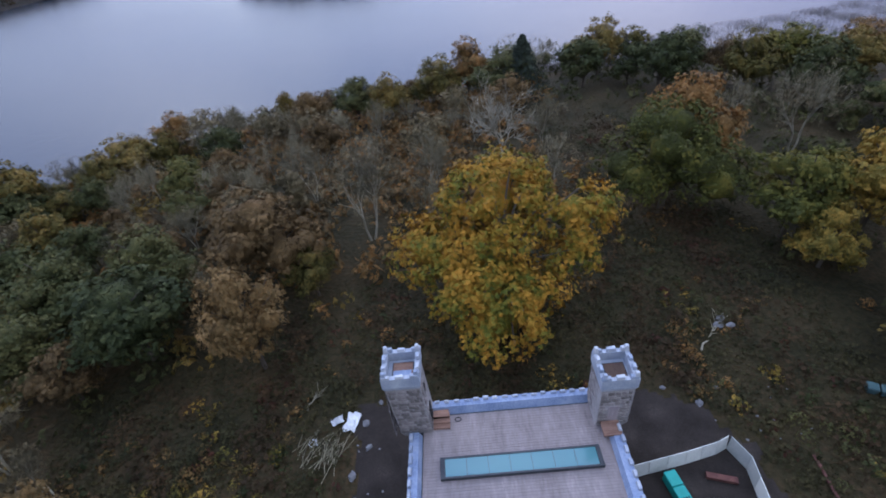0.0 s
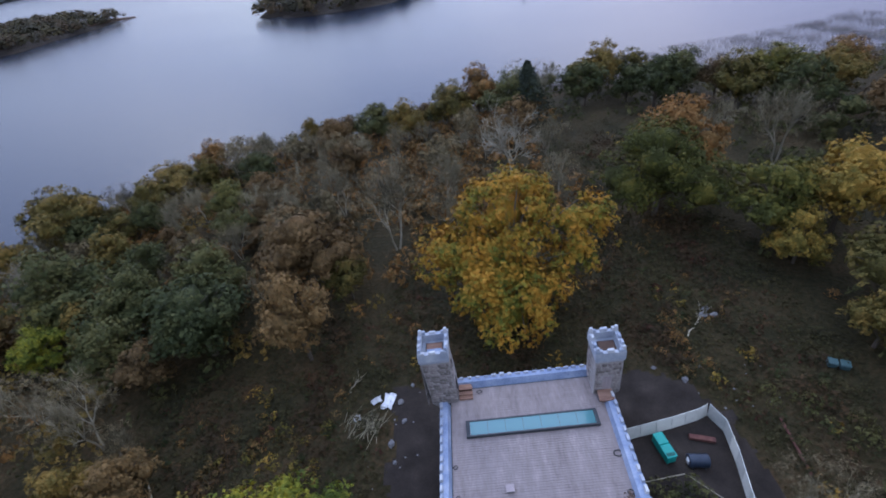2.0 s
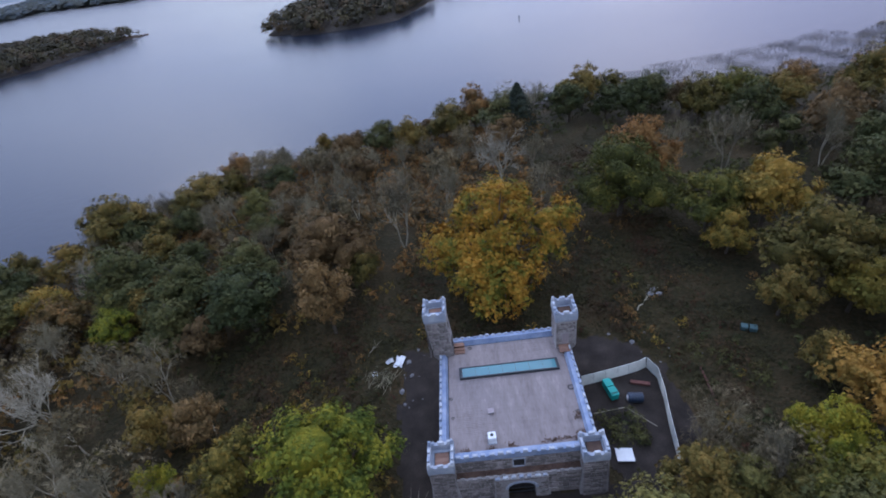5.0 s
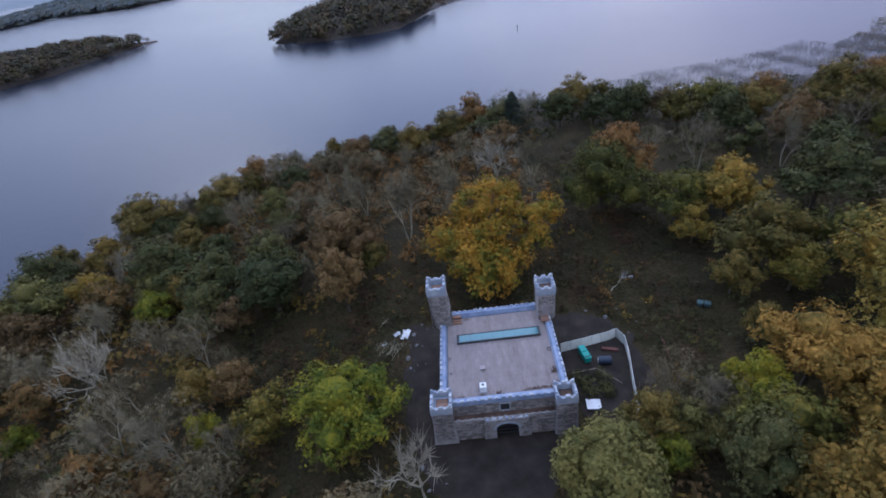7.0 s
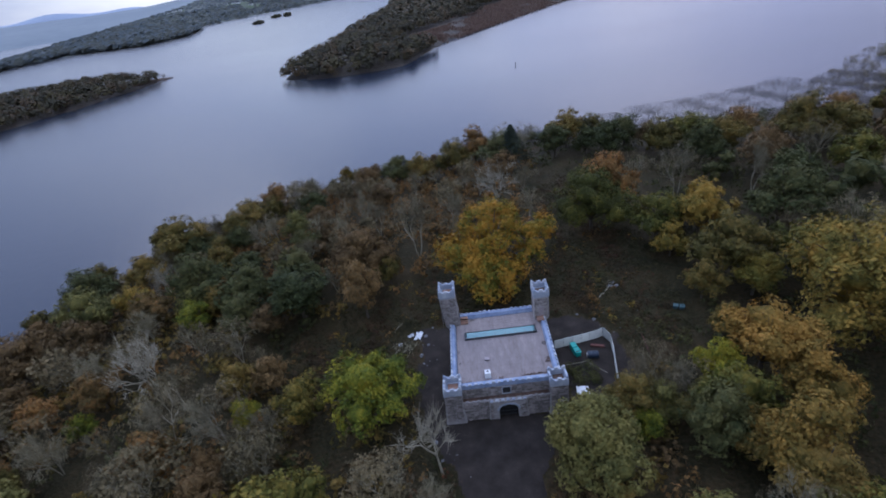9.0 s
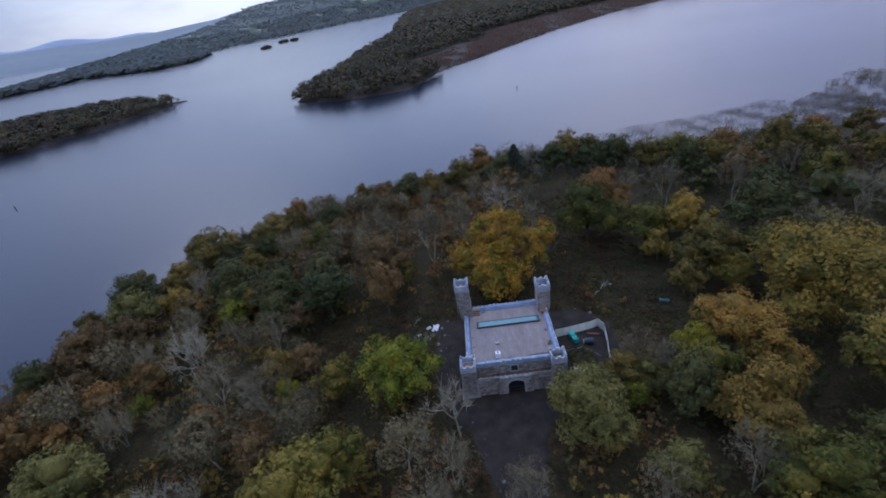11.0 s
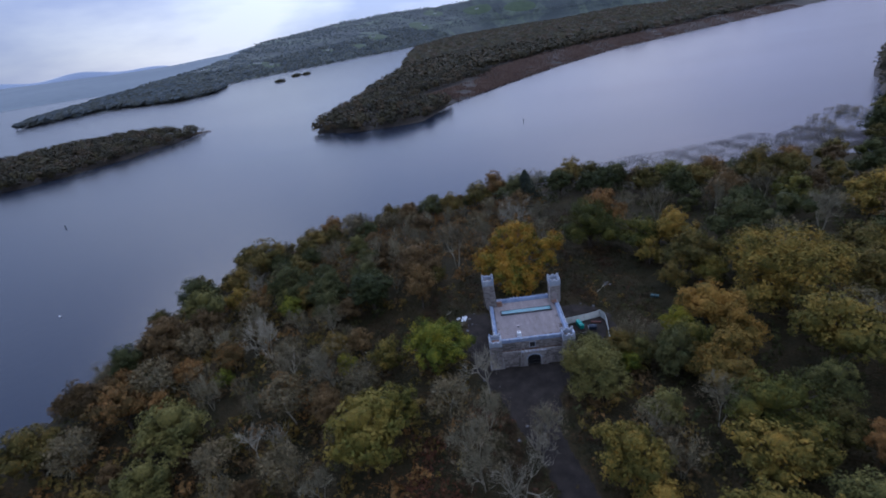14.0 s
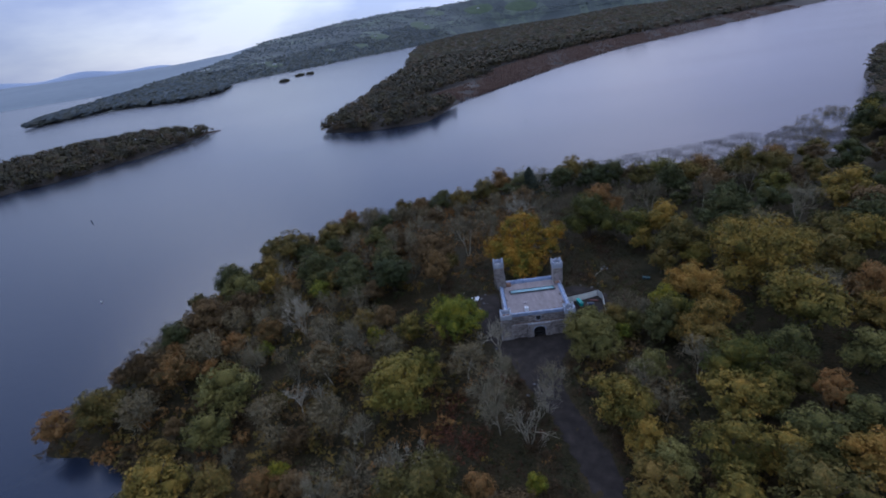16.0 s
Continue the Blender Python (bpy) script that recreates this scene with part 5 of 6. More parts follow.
def tower(x0, x1, y0, y1, top, batter, label, o=0.14, hatch=M_WOOD, hatch_label="brown boarded tower roof hatch", lean=(0, 0)):
    """A square tower: shaft, corbelled head, hollow battlement."""
    bm = bmesh.new()
    if batter:
        box(bm, x0 - batter, x1 + batter, y0 - batter, y1 + batter, -0.5, 3.2, batter)
        box(bm, x0, x1, y0, y1, 3.19, top - 1.3)
    else:
        # corbelled out from the wall's corner at deck height
        lx, ly = lean
        prism(bm, ((x0 + lx, y0 + ly, 5.15), (x1 + lx, y0 + ly, 5.15), (x1 + lx, y1 + ly * 0.3, 5.15), (x0 + lx, y1 + ly * 0.3, 5.15)), ((x0, y0, top - 1.3), (x1, y0, top - 1.3), (x1, y1, top - 1.3), (x0, y1, top - 1.3)))
        prism(bm, ((max(x0, -2.0), y0 + 0.2 + ly, 4.0), (min(x1, 11.7), y0 + 0.2 + ly, 4.0), (min(x1, 11.7), 5.3, 4.0), (max(x0, -2.0), 5.3, 4.0)), ((x0 + lx, y0 + ly, 5.152), (x1 + lx, y0 + ly, 5.152), (x1 + lx, y1 + ly * 0.3, 5.152), (x0 + lx, y1 + ly * 0.3, 5.152)))
    shaft = cpart("tower", bm, M_MORTAR, castle, label)
    t = 0.30
    bm = bmesh.new()
    prism(bm, ((x0, y0, top - 1.45), (x1, y0, top - 1.45), (x1, y1, top - 1.45), (x0, y1, top - 1.45)), ((x0 - o, y0 - o, top - 1.18), (x1 + o, y0 - o, top - 1.18), (x1 + o, y1 + o, top - 1.18), (x0 - o, y1 + o, top - 1.18)))
    cpart("corbel", bm, M_HEAD, shaft)
    z0, z1 = top - 1.182, top - 0.33
    for a, b, c, d in ((x0 - o, x1 + o, y0 - o, y0 - o + t), (x0 - o, x1 + o, y1 + o - t, y1 + o), (x0 - o, x0 - o + t, y0 - o + t, y1 + o - t), (x1 + o - t, x1 + o, y0 - o + t, y1 + o - t)):
        bm = bmesh.new()
        box(bm, a, b, c, d, z0, z1)
        cpart("battlement", bm, M_HEAD, shaft)
    for at in (y0 - o - 0.01, y1 + o - 0.27):
        merlons(shaft, "x", at, x0 - o, x1 + o, 0.28, z1 - 0.02, top - 0.05, 0.5, 0.3)
    for at in (x0 - o - 0.01, x1 + o - 0.27):
        merlons(shaft, "y", at, y0 - o + 0.62, y1 + o - 0.62, 0.28, z1 - 0.02, top - 0.05, 0.5, 0.3)
    for cx in (x0 - o + 0.02, x1 + o - 0.34):
        for cy in (y0 - o + 0.02, y1 + o - 0.34):
            bm = bmesh.new()
            box(bm, cx, cx + 0.32, cy, cy + 0.32, z1 - 0.02, top + 0.16, 0.05)
            cpart("corner_merlon", rounded(bm, 0.03, 1), M_COPING, shaft)
    wall_box("tower_roof", (x0 + 0.2, x1 - 0.2, y0 + 0.2, y1 - 0.2, z0 + 0.05, z0 + 0.12), M_HEAD, shaft)
    cx, cy, hw, hd = (x0 + x1) / 2 + 0.06, (y0 + y1) / 2 - 0.02, 0.68, 0.66
    wall_box("hatch_frame", (cx - hw, cx + hw, cy - hd, cy + hd, z0 + 0.118, z0 + 0.20), M_DARK, shaft, "dark hatch frame")
    wall_box("roof_hatch", (cx - hw + 0.07, cx + hw - 0.07, cy - hd + 0.07, cy + hd - 0.07, z0 + 0.196, z0 + 0.23), hatch, shaft, hatch_label)
    return shaft


t_nw = tower(-3.0, -0.84, 3.2, 5.35, 11.75, 0, "tall square stone tower with battlements", 0.09, lean=(0.3, 0.25))
wall_box("hatch_glass", (-2.45, -1.32, 3.72, 4.25, 10.80, 10.815), M_CAP, t_nw, "pale pane of the hatch")
t_ne = tower(10.3, 12.4, 2.85, 5.1, 10.2, 0, "square stone tower with battlements", 0.1, hatch=M_MUD, hatch_label="dark weathered tower hatch")
tower(-3.05, -0.85, -9.7, -7.35, 6.2, 0.3, "low battered corner tower", 0.06)
tower(10.15, 12.3, -9.95, -7.95, 6.2, 0.2, "low battered corner tower", 0.06, hatch=M_MUD, hatch_label="dark weathered tower hatch")
single_stones(t_nw, (-2.96, 3.2), 0, 2.08, 5.2, 5.0, 3, lean=(0.3, 0.25))
single_stones(t_nw, (-0.84, 3.3), 90, 1.95, 5.2, 5.0, 4, gap=(0.6, 1.4, 4.8, 7.3), lean=(0.3, 0.1))
single_stones(t_ne, (10.34, 2.85), 0, 2.0, 5.15, 3.5, 5, gap=(0.45, 1.3, 4.8, 7.2))
single_stones(t_ne, (10.3, 5.1), -90, 2.2, 5.15, 3.5, 6)
# tower doors and their timber steps
wall_box("door", (10.95, 11.65, 2.80, 2.86, 5.45, 7.1), M_DOOR, t_ne, "pale weathered tower door")
wall_box("door", (-0.62, -0.545, 3.95, 4.6, 5.4, 7.0), M_VOID, t_nw, "near-black panel for the shade in the tower doorway")
wall_box("slit_window", (-0.78, -0.69, 4.15, 4.35, 8.6, 9.3), M_VOID, t_nw, "slit window, near-black for the shade inside")
for k in range(3):
    wall_box("step", (-0.5, 0.62 - 0.0 * k, 3.55 + 0.33 * k, 3.90 + 0.33 * k, DECK + 0.002, DECK + 0.16 * (k + 1)), M_WOOD, castle, "red-brown timber step")
wall_box("landing", (-0.5, 0.55, 4.21, 4.75, DECK + 0.002, DECK + 0.50), M_WOOD, castle, "red-brown timber landing")
for k in range(2):
    wall_box("step", (10.95, 11.8, 1.95 + 0.3 * k, 2.25 + 0.3 * k, DECK + 0.002, DECK + 0.17 * (k + 1)), M_WOOD, castle, "red-brown timber step")
wall_box("landing", (10.55, 11.72, 1.75, 2.78, DECK + 0.46, DECK + 0.60), M_WOOD, castle, "red-brown timber landing")

# front terrace, porch and gate
wall_box("front_wall", (-0.95, 2.9, -9.6, -8.81, -0.5, 3.0), M_MORTAR)
wall_box("front_wall", (7.0, 10.25, -9.6, -8.81, -0.5, 3.0), M_MORTAR)
wall_box("terrace_floor", (-0.9, 10.2, -9.45, -8.81, 3.002, 3.24), M_MUD, label="terrace strewn with brown leaf litter")
p_f = wall_box("parapet", (-0.95, 10.25, -9.63, -9.45, 2.99, 3.33), M_MORTAR)
merlons(p_f, "x", -9.65, -0.5, 10.1, 0.2, 3.31, 3.5, 0.45, 0.3, mat=M_MORTAR)


def gate_porch():
    """A projecting porch with flared sides and a flat pointed arch."""
    y0, y1, top = -9.85, -8.82, 3.2
    bm = bmesh.new()
    arch = [(3.62, 1.6), (3.72, 2.05), (4.1, 2.38), (4.86, 2.58), (5.6, 2.38), (5.98, 2.05), (6.08, 1.6)]
    outline = [(2.2, -0.5), (2.42, 1.2), (2.5, top), (7.2, top), (7.28, 1.2), (7.5, -0.5), (6.08, -0.5)] + arch[::-1] + [(3.62, -0.5)]
    front = [bm.verts.new((x, y0, z)) for x, z in outline]
    back = [bm.verts.new((x, y1, z)) for x, z in outline]
    n = len(outline)
    bm.faces.new(front)
    bm.faces.new(back[::-1])
    for k in range(n):
        bm.faces.new((front[k], back[k], back[(k + 1) % n], front[(k + 1) % n]))
    bmesh.ops.recalc_face_normals(bm, faces=bm.faces[:])
    bmesh.ops.triangulate(bm, faces=bm.faces[:])
    porch = cpart("gate_porch", bm, M_MORTAR, castle, "stone porch with a low pointed arch")
    wall_box("passage", (3.6, 6.1, -9.0, -8.815, 0.0, 2.65), M_VOID, porch, "near-black panel for the shade of the gate passage")
    for z in (0.35, 0.95):
        wall_box("gate_rail", (3.66, 6.04, -9.5, -9.44, z, z + 0.07), M_DARK, porch, "metal gate rail")
    for k in range(9):
        x = 3.72 + k * 0.28
        wall_box("gate_bar", (x, x + 0.03, -9.49, -9.45, 0.02, 1.1), M_DARK, porch)
    merlons(porch, "x", -9.87, 2.55, 7.15, 0.3, 3.18, 3.42)
    # dressed stones round the arch
    for k, ((ax, az), (bx, bz)) in enumerate(zip(arch, arch[1:])):
        bm = bmesh.new()
        u, w = Vector((ax, 0, az)), Vector((bx, 0, bz))
        out = Vector((-(w - u).z, 0, (w - u).x)).normalized() * 0.26
        quad = [u, w, w + out, u + out]
        lo = [bm.verts.new((p.x, y0 + 0.01, p.z)) for p in quad]
        hi = [bm.verts.new((p.x, y0 - 0.05, p.z)) for p in quad]
        bm.faces.new(hi)
        for j in range(4):
            bm.faces.new((lo[j], lo[(j + 1) % 4], hi[(j + 1) % 4], hi[j]))
        bmesh.ops.recalc_face_normals(bm, faces=bm.faces[:])
        cpart("arch_stone", bm, M_HEAD, porch)
    return porch


gate_porch()
window = wall_box("window", (4.3, 5.25, -8.84, -8.802, 3.55, 4.55), M_VOID, label="window opening in the upper wall, near-black for the shade inside")
for d in ((4.22, 4.3, -8.88, -8.79, 3.5, 4.63), (5.25, 5.33, -8.88, -8.79, 3.5, 4.63), (4.3, 5.25, -8.88, -8.79, 4.55, 4.63), (4.3, 5.25, -8.92, -8.79, 3.47, 3.55)):
    wall_box("window_frame", d, M_HEAD, window)

joined_stones([
    ((-0.85, -8.8), 0, 11.0, 3.06, 1.85, 0, (5.1, 6.2, 3.4, 4.7)),
    ((-0.85, -9.6), 0, 3.3, 0, 3.3, 0, None), ((7.25, -9.6), 0, 2.9, 0, 3.3, 0, None),
    ((2.5, -9.85), 0, 4.7, 0, 3.1, 0, (0.85, 3.85, -1, 2.9)),
    ((-3.0, -9.7), 0, 2.1, 0, 5.0, 0.04, None), ((-0.85, -9.7), 90, 2.3, 3.2, 1.8, 0, None),
    ((10.2, -9.95), 0, 2.05, 0, 5.0, 0.05, None), ((12.3, -9.95), 90, 2.0, 0, 5.0, 0.05, None), ((10.15, -7.95), -90, 2.0, 3.4, 1.6, 0, None),
    ((11.7, -7.9), 90, 10.5, 0, 4.9, 0, None), ((-2.0, 3.1), -90, 10.4, 0, 4.9, 0, None),
    ((-3.0, 5.5), -90, 2.3, 5.2, 5.0, 0, None), ((12.4, 2.85), 90, 2.2, 5.2, 3.4, 0, None),
], castle, 8)

# deck boards
rng_deck = random.Random(12)
BOARD = 0.195


def board_mesh(length):
    bm = bmesh.new()
    box(bm, 0, length - 0.006, 0, BOARD - 0.010, -0.03, 0)
    me = bpy.data.meshes.new("deck_board")
    bm.to_mesh(me)
    bm.free()
    me.materials.append(M_DECK)
    return me


BOARDS = {n: board_mesh(n) for n in (2.9, 3.1, 4.1, 4.2, 5.0)}
for k in range(int((4.63 + 8.08) / BOARD)):
    y = -8.08 + k * BOARD
    x = -1.2 + SKEW * (y + 1.3)
    for n in rng_deck.choice([(4.1, 4.1, 4.1), (3.1, 4.2, 5.0), (4.2, 5.0, 3.1), (5.0, 3.1, 4.2)]):
        ob = new("deck_board", BOARDS[n])
        ob.parent = castle
        ob.location = (x - 5, y + 2.5, DECK + rng_deck.uniform(-0.003, 0.003))
        x += n

# ---- things on the deck ----
sky_light = empty("skylight", 5, 0.7, DECK, "long flat roof skylight with teal glass in a dark frame", "skylight")


def spart(name, dims, mat, label=""):
    bm = bmesh.new()
    box(bm, *dims)
    ob = part(name, bm, mat, sky_light, label)
    ob.location = (-5, -0.7, -DECK)
    return ob


SX0, SX1, SY0, SY1, SZ = 0.0, 10.2, 0.0, 1.4, 5.3
for d in ((SX0, SX1, SY0, SY0 + 0.12, DECK, SZ), (SX0, SX1, SY1 - 0.12, SY1, DECK, SZ), (SX0, SX0 + 0.30, SY0 + 0.12, SY1 - 0.12, DECK, SZ), (SX1 - 0.26, SX1, SY0 + 0.12, SY1 - 0.12, DECK, SZ)):
    spart("frame", d, M_DARK)
PANES = 7
pw = (SX1 - SX0 - 0.56) / PANES
for k in range(PANES):
    a = SX0 + 0.30 + k * pw
    spart("pane", (a + 0.012, a + pw - 0.012, SY0 + 0.12, SY1 - 0.12, SZ - 0.07, SZ - 0.04), M_GLASS)
    if k:
        spart("glazing_bar", (a - 0.012, a + 0.012, SY0 + 0.12, SY1 - 0.12, SZ - 0.08, SZ - 0.03), M_DARK)
# white sheet added close under the panes; no room lies below
spart("light_shaft", (SX0 + 0.30, SX1 - 0.26, SY0 + 0.12, SY1 - 0.12, DECK + 0.004, DECK + 0.02), M_WHITE, "white sheet added under the glass")


def roof_vent(x, y):
    """A white flue box with a dark round mouth."""
    ob = empty("roof_vent", x, y, DECK, "white metal flue box with a dark round mouth", "vent")
    box_part("casing", (-0.36, 0.36, -0.36, 0.36, 0, 0.82), M_WHITE, ob, width=0.03)
    bm = bmesh.new()
    bmesh.ops.create_cone(bm, cap_ends=True, segments=20, radius1=0.15, radius2=0.15, depth=0.03, matrix=Matrix.Translation((0, 0.02, 0.832)))
    part("mouth", bm, M_VOID, ob, "black round flue mouth")
    bm = bmesh.new()
    box(bm, -0.40, 0.40, -0.40, 0.40, 0.0, 0.05)
    part("base_flashing", bm, M_HEAD, ob)


roof_vent(2.48, -7.1)
crate = empty("roof_cowl", 2.7, -4.15, DECK, "small grey box-shaped cowl on the deck", "vent")
box_part("casing", (-0.26, 0.26, -0.24, 0.24, 0, 0.2), M_ROCK, crate, width=0.03)
box_part("lid", (-0.30, 0.30, -0.28, 0.28, 0.198, 0.25), M_DOOR, crate, width=0.02)


def hose_coil(x, y, r, turns, seed):
    rng = random.Random(seed)
    bm = bmesh.new()
    pts = []
    for k in range(turns * 14):
        a = k / 14 * 2 * math.pi
        rr = r * (1 + 0.12 * math.sin(a * 1.7 + seed)) * rng.uniform(0.95, 1.05)
        pts.append((rr * math.cos(a), rr * 0.8 * math.sin(a), 0.03 + 0.012 * k / 14))
    tube(bm, pts, 0.024, 0.024, 5)
    ob = tagged(part("hose_coil", bm, M_RUBBER), "coiled black hose lying on the deck boards", "hose", "hoses on the deck")
    ob.location = (x, y, DECK)


hose_coil(-1.02, -2.2, 0.17, 2, 1)
hose_coil(-0.95, -4.4, 0.13, 2, 2)
hose_coil(1.35, 4.2, 0.2, 2, 3)
hose_coil(10.75, -2.3, 0.3, 3, 4)
hose_coil(10.7, -5.1, 0.22, 2, 5)


def litter(name, spots, mat, label, size=0.12, per=26, spread=0.35, z=DECK, seed=1, category="leaf litter"):
    rng = np.random.RandomState(seed)
    cs = np.concatenate([np.array([x, y, z + 0.03]) + rng.normal(size=(per, 3)) * (spread, spread * 0.6, 0.03) for x, y in spots])
    cs[:, 2] = np.maximum(cs[:, 2], z + 0.01)
    nn = rng.normal(size=cs.shape) * 0.4 + (0, 0, 1)
    nn /= np.linalg.norm(nn, axis=1)[:, None]
    v, f = quads_to_mesh(cs, nn, size * rng.uniform(0.5, 1.4, len(cs)), rng)
    tagged(from_arrays(name, v, f, mat), label, category, kind="stuff")


rs = random.Random(5)
litter("leaf_litter", [(rs.uniform(4, 10.6), -7.85 + rs.uniform(0, 0.25)) for _ in range(9)] + [(10.55, rs.uniform(-7.9, -5)) for _ in range(5)] + [(rs.uniform(-0.5, 4), -7.95) for _ in range(3)], M_MUD, "brown leaves drifted along the deck edge", size=0.09, spread=0.22)
litter("leaf_litter", [(rs.uniform(-0.5, 10), -9.1) for _ in range(16)], M_MUD, "brown leaves on the terrace", size=0.09, z=3.24, spread=0.3, seed=2)

# ---- yard and clearing ----
def fence_line():
    """Pale hoarding panels in a bent line round the yard, lower at its far end."""
    line = [(13.0, 1.5), (17.2, 2.2), (19.6, 2.7), (20.6, 3.1), (21.2, 1.5), (20.8, -1.2), (20.1, -4.2), (19.2, -8.8)]
    fence = empty("site_fence", 13.2, 1.0, 0, "bent line of pale hoarding panels round the yard", "fence")
    pts = [Vector((*p, 0)) for p in line]
    for a, b in zip(pts, pts[1:]):
        n = max(1, round((b - a).length / 1.25))
        for k in range(n):
            p, q = a.lerp(b, k / n), a.lerp(b, (k + 1) / n)
            ang = math.degrees(math.atan2(q.y - p.y, q.x - p.x))
            w = (q - p).length
            tall = 1.42 if ang > -45 else 1.7
            panel = box_part("panel", (0.02, w - 0.02, -0.02, 0.02, 0.05, tall), M_FENCE, fence, width=0)
            panel.matrix_basis = pose(p.x - 13.2, p.y - 1.0, ground_at(p.x, p.y), -9 if ang > -45 else 3, 0, ang)
            post = box_part("post", (-0.035, 0.035, 0.021, 0.07, 0, tall - 0.02), M_DARK, fence, width=0)
            post.matrix_basis = pose(p.x - 13.2, p.y - 1.0, ground_at(p.x, p.y), -9 if ang > -45 else 3, 0, ang)


fence_line()


def generator(x, y, turn):
    ob = empty("generator", x, y, ground_at(x, y), "turquoise site generator with a slatted end", "generator")
    ob.rotation_euler.z = radians(turn)
    bm = bmesh.new()
    box(bm, -0.4, 0.4, -1.1, 1.1, 0.16, 0.95)
    part("body", rounded(bm, 0.09, 2), M_TEAL, ob)
    bm = bmesh.new()
    box(bm, -0.43, 0.43, 0.08, 1.13, 0.93, 1.08)
    part("lid", rounded(bm, 0.06, 2), M_TEAL, ob)
    bm = bmesh.new()
    box(bm, -0.43, 0.43, -1.13, 0.03, 0.93, 1.05)
    part("lid", rounded(bm, 0.06, 2), M_TEAL, ob)
    for k in range(4):
        box_part("slat", (-0.32 + 0.17 * k, -0.22 + 0.17 * k, -1.0, -0.7, 1.04, 1.065), M_VOID, ob, width=0)
    for sx in (-0.34, 0.24):
        box_part("skid", (sx, sx + 0.1, -1.05, 1.05, 0.0, 0.18), M_DARK, ob, width=0)


generator(15.7, 0.25, 10)


def tank(x, y, turn):
    ob = empty("fuel_tank", x, y, ground_at(x, y), "dark blue ribbed plastic tank lying on its side", "tank")
    ob.rotation_euler.z = radians(turn)
    bm = bmesh.new()
    bmesh.ops.create_cone(bm, cap_ends=True, segments=22, radius1=0.52, radius2=0.52, depth=1.5, matrix=Matrix.Translation((0, 0, 0.56)) @ Matrix.Rotation(radians(90), 4, "Y"))
    part("barrel", rounded(bm, 0.04, 1), M_NAVY, ob)
    for k in range(4):
        bm = bmesh.new()
        bmesh.ops.create_cone(bm, cap_ends=True, segments=22, radius1=0.545, radius2=0.545, depth=0.07, matrix=Matrix.Translation((-0.5 + 0.33 * k, 0, 0.56)) @ Matrix.Rotation(radians(90), 4, "Y"))
        part("rib", bm, M_NAVY, ob)
    box_part("end_plate", (-0.83, -0.75, -0.22, 0.2, 0.35, 0.8), M_WHITE, ob, "white plate on the end")
    for sx in (-0.5, 0.4):
        box_part("cradle", (sx, sx + 0.12, -0.5, 0.5, 0, 0.2), M_DARK, ob)


tank(17.85, -1.05, -6)


def sheet(x, y, turn):
    ob = empty("cabin_roof", x, y, ground_at(x, y), "low white flat-topped box with a pale lid", "box")
    ob.rotation_euler.z = radians(turn)
    box_part("body", (-0.72, 0.72, -0.6, 0.6, 0, 0.3), M_HEAD, ob)
    box_part("lid", (-0.8, 0.8, -0.68, 0.68, 0.298, 0.36), M_WHITE, ob, "bright white lid")


sheet(14.75, -7.0, -6)


def beam(name, a, b, w, h, mat, label, category):
    bm = bmesh.new()
    d = (Vector(b) - Vector(a))
    box(bm, 0, d.length, -w / 2, w / 2, 0, h)
    ob = tagged(part(name, rounded(bm, 0.02, 1), mat), label, category)
    ob.matrix_basis = pose(a[0], a[1], ground_at(a[0], a[1]) + 0.05, 0, 0, math.degrees(math.atan2(d.y, d.x)))
    return ob


beam("girder", (18.2, 1.25), (20.1, 0.65), 0.42, 0.3, M_RUST, "rust-red steel girder lying in the yard", "girder")
pipe = beam("drain_pipe", (26.0, 1.9), (25.4, -3.0), 0.2, 0.12, M_RUST, "long faded red pipe lying in the grass", "pipe")
beam("pole", (13.3, -2.1), (16.6, -1.75), 0.07, 0.07, M_PALE, "thin pale pole lying across the yard", "pole")
beam("pole", (16.8, -1.9), (18.9, -4.3), 0.06, 0.06, M_PALE, "thin pale pole lying across the yard", "pole")


def bin_box(x, y, turn):
    ob = empty("waste_bin", x, y, ground_at(x, y), "grey-green lidded plastic crate in the long grass", "bin", "crates in the grass")
    ob.rotation_euler.z = radians(turn)
    box_part("body", (-0.36, 0.36, -0.38, 0.38, 0, 0.5), M_CRATE, ob, width=0.06, taper=0.0)
    box_part("lid", (-0.38, 0.38, -0.40, 0.40, 0.496, 0.58), M_CRATE, ob, width=0.04)


bin_box(32.6, 6.0, -28)
bin_box(33.35, 5.55, -25)


def boulder(x, y, r, mat, label, seed, flat=0.7):
    rng = random.Random(seed)
    bm = bmesh.new()
    r *= 0.62
    bmesh.ops.create_icosphere(bm, subdivisions=2, radius=r)
    for v in bm.verts:
        n = noise.noise(v.co * (1.6 / r) + Vector((seed, 0, 0)))
        v.co *= 1 + 0.45 * n
        v.co.z *= flat
        v.co.x *= 1.25
    ob = tagged(part("boulder", bm, mat), label, "rock", "stones on the ground")
    ob.matrix_basis = pose(x, y, ground_at(x, y) + r * flat * 0.35, 0, 0, rng.uniform(0, 360))


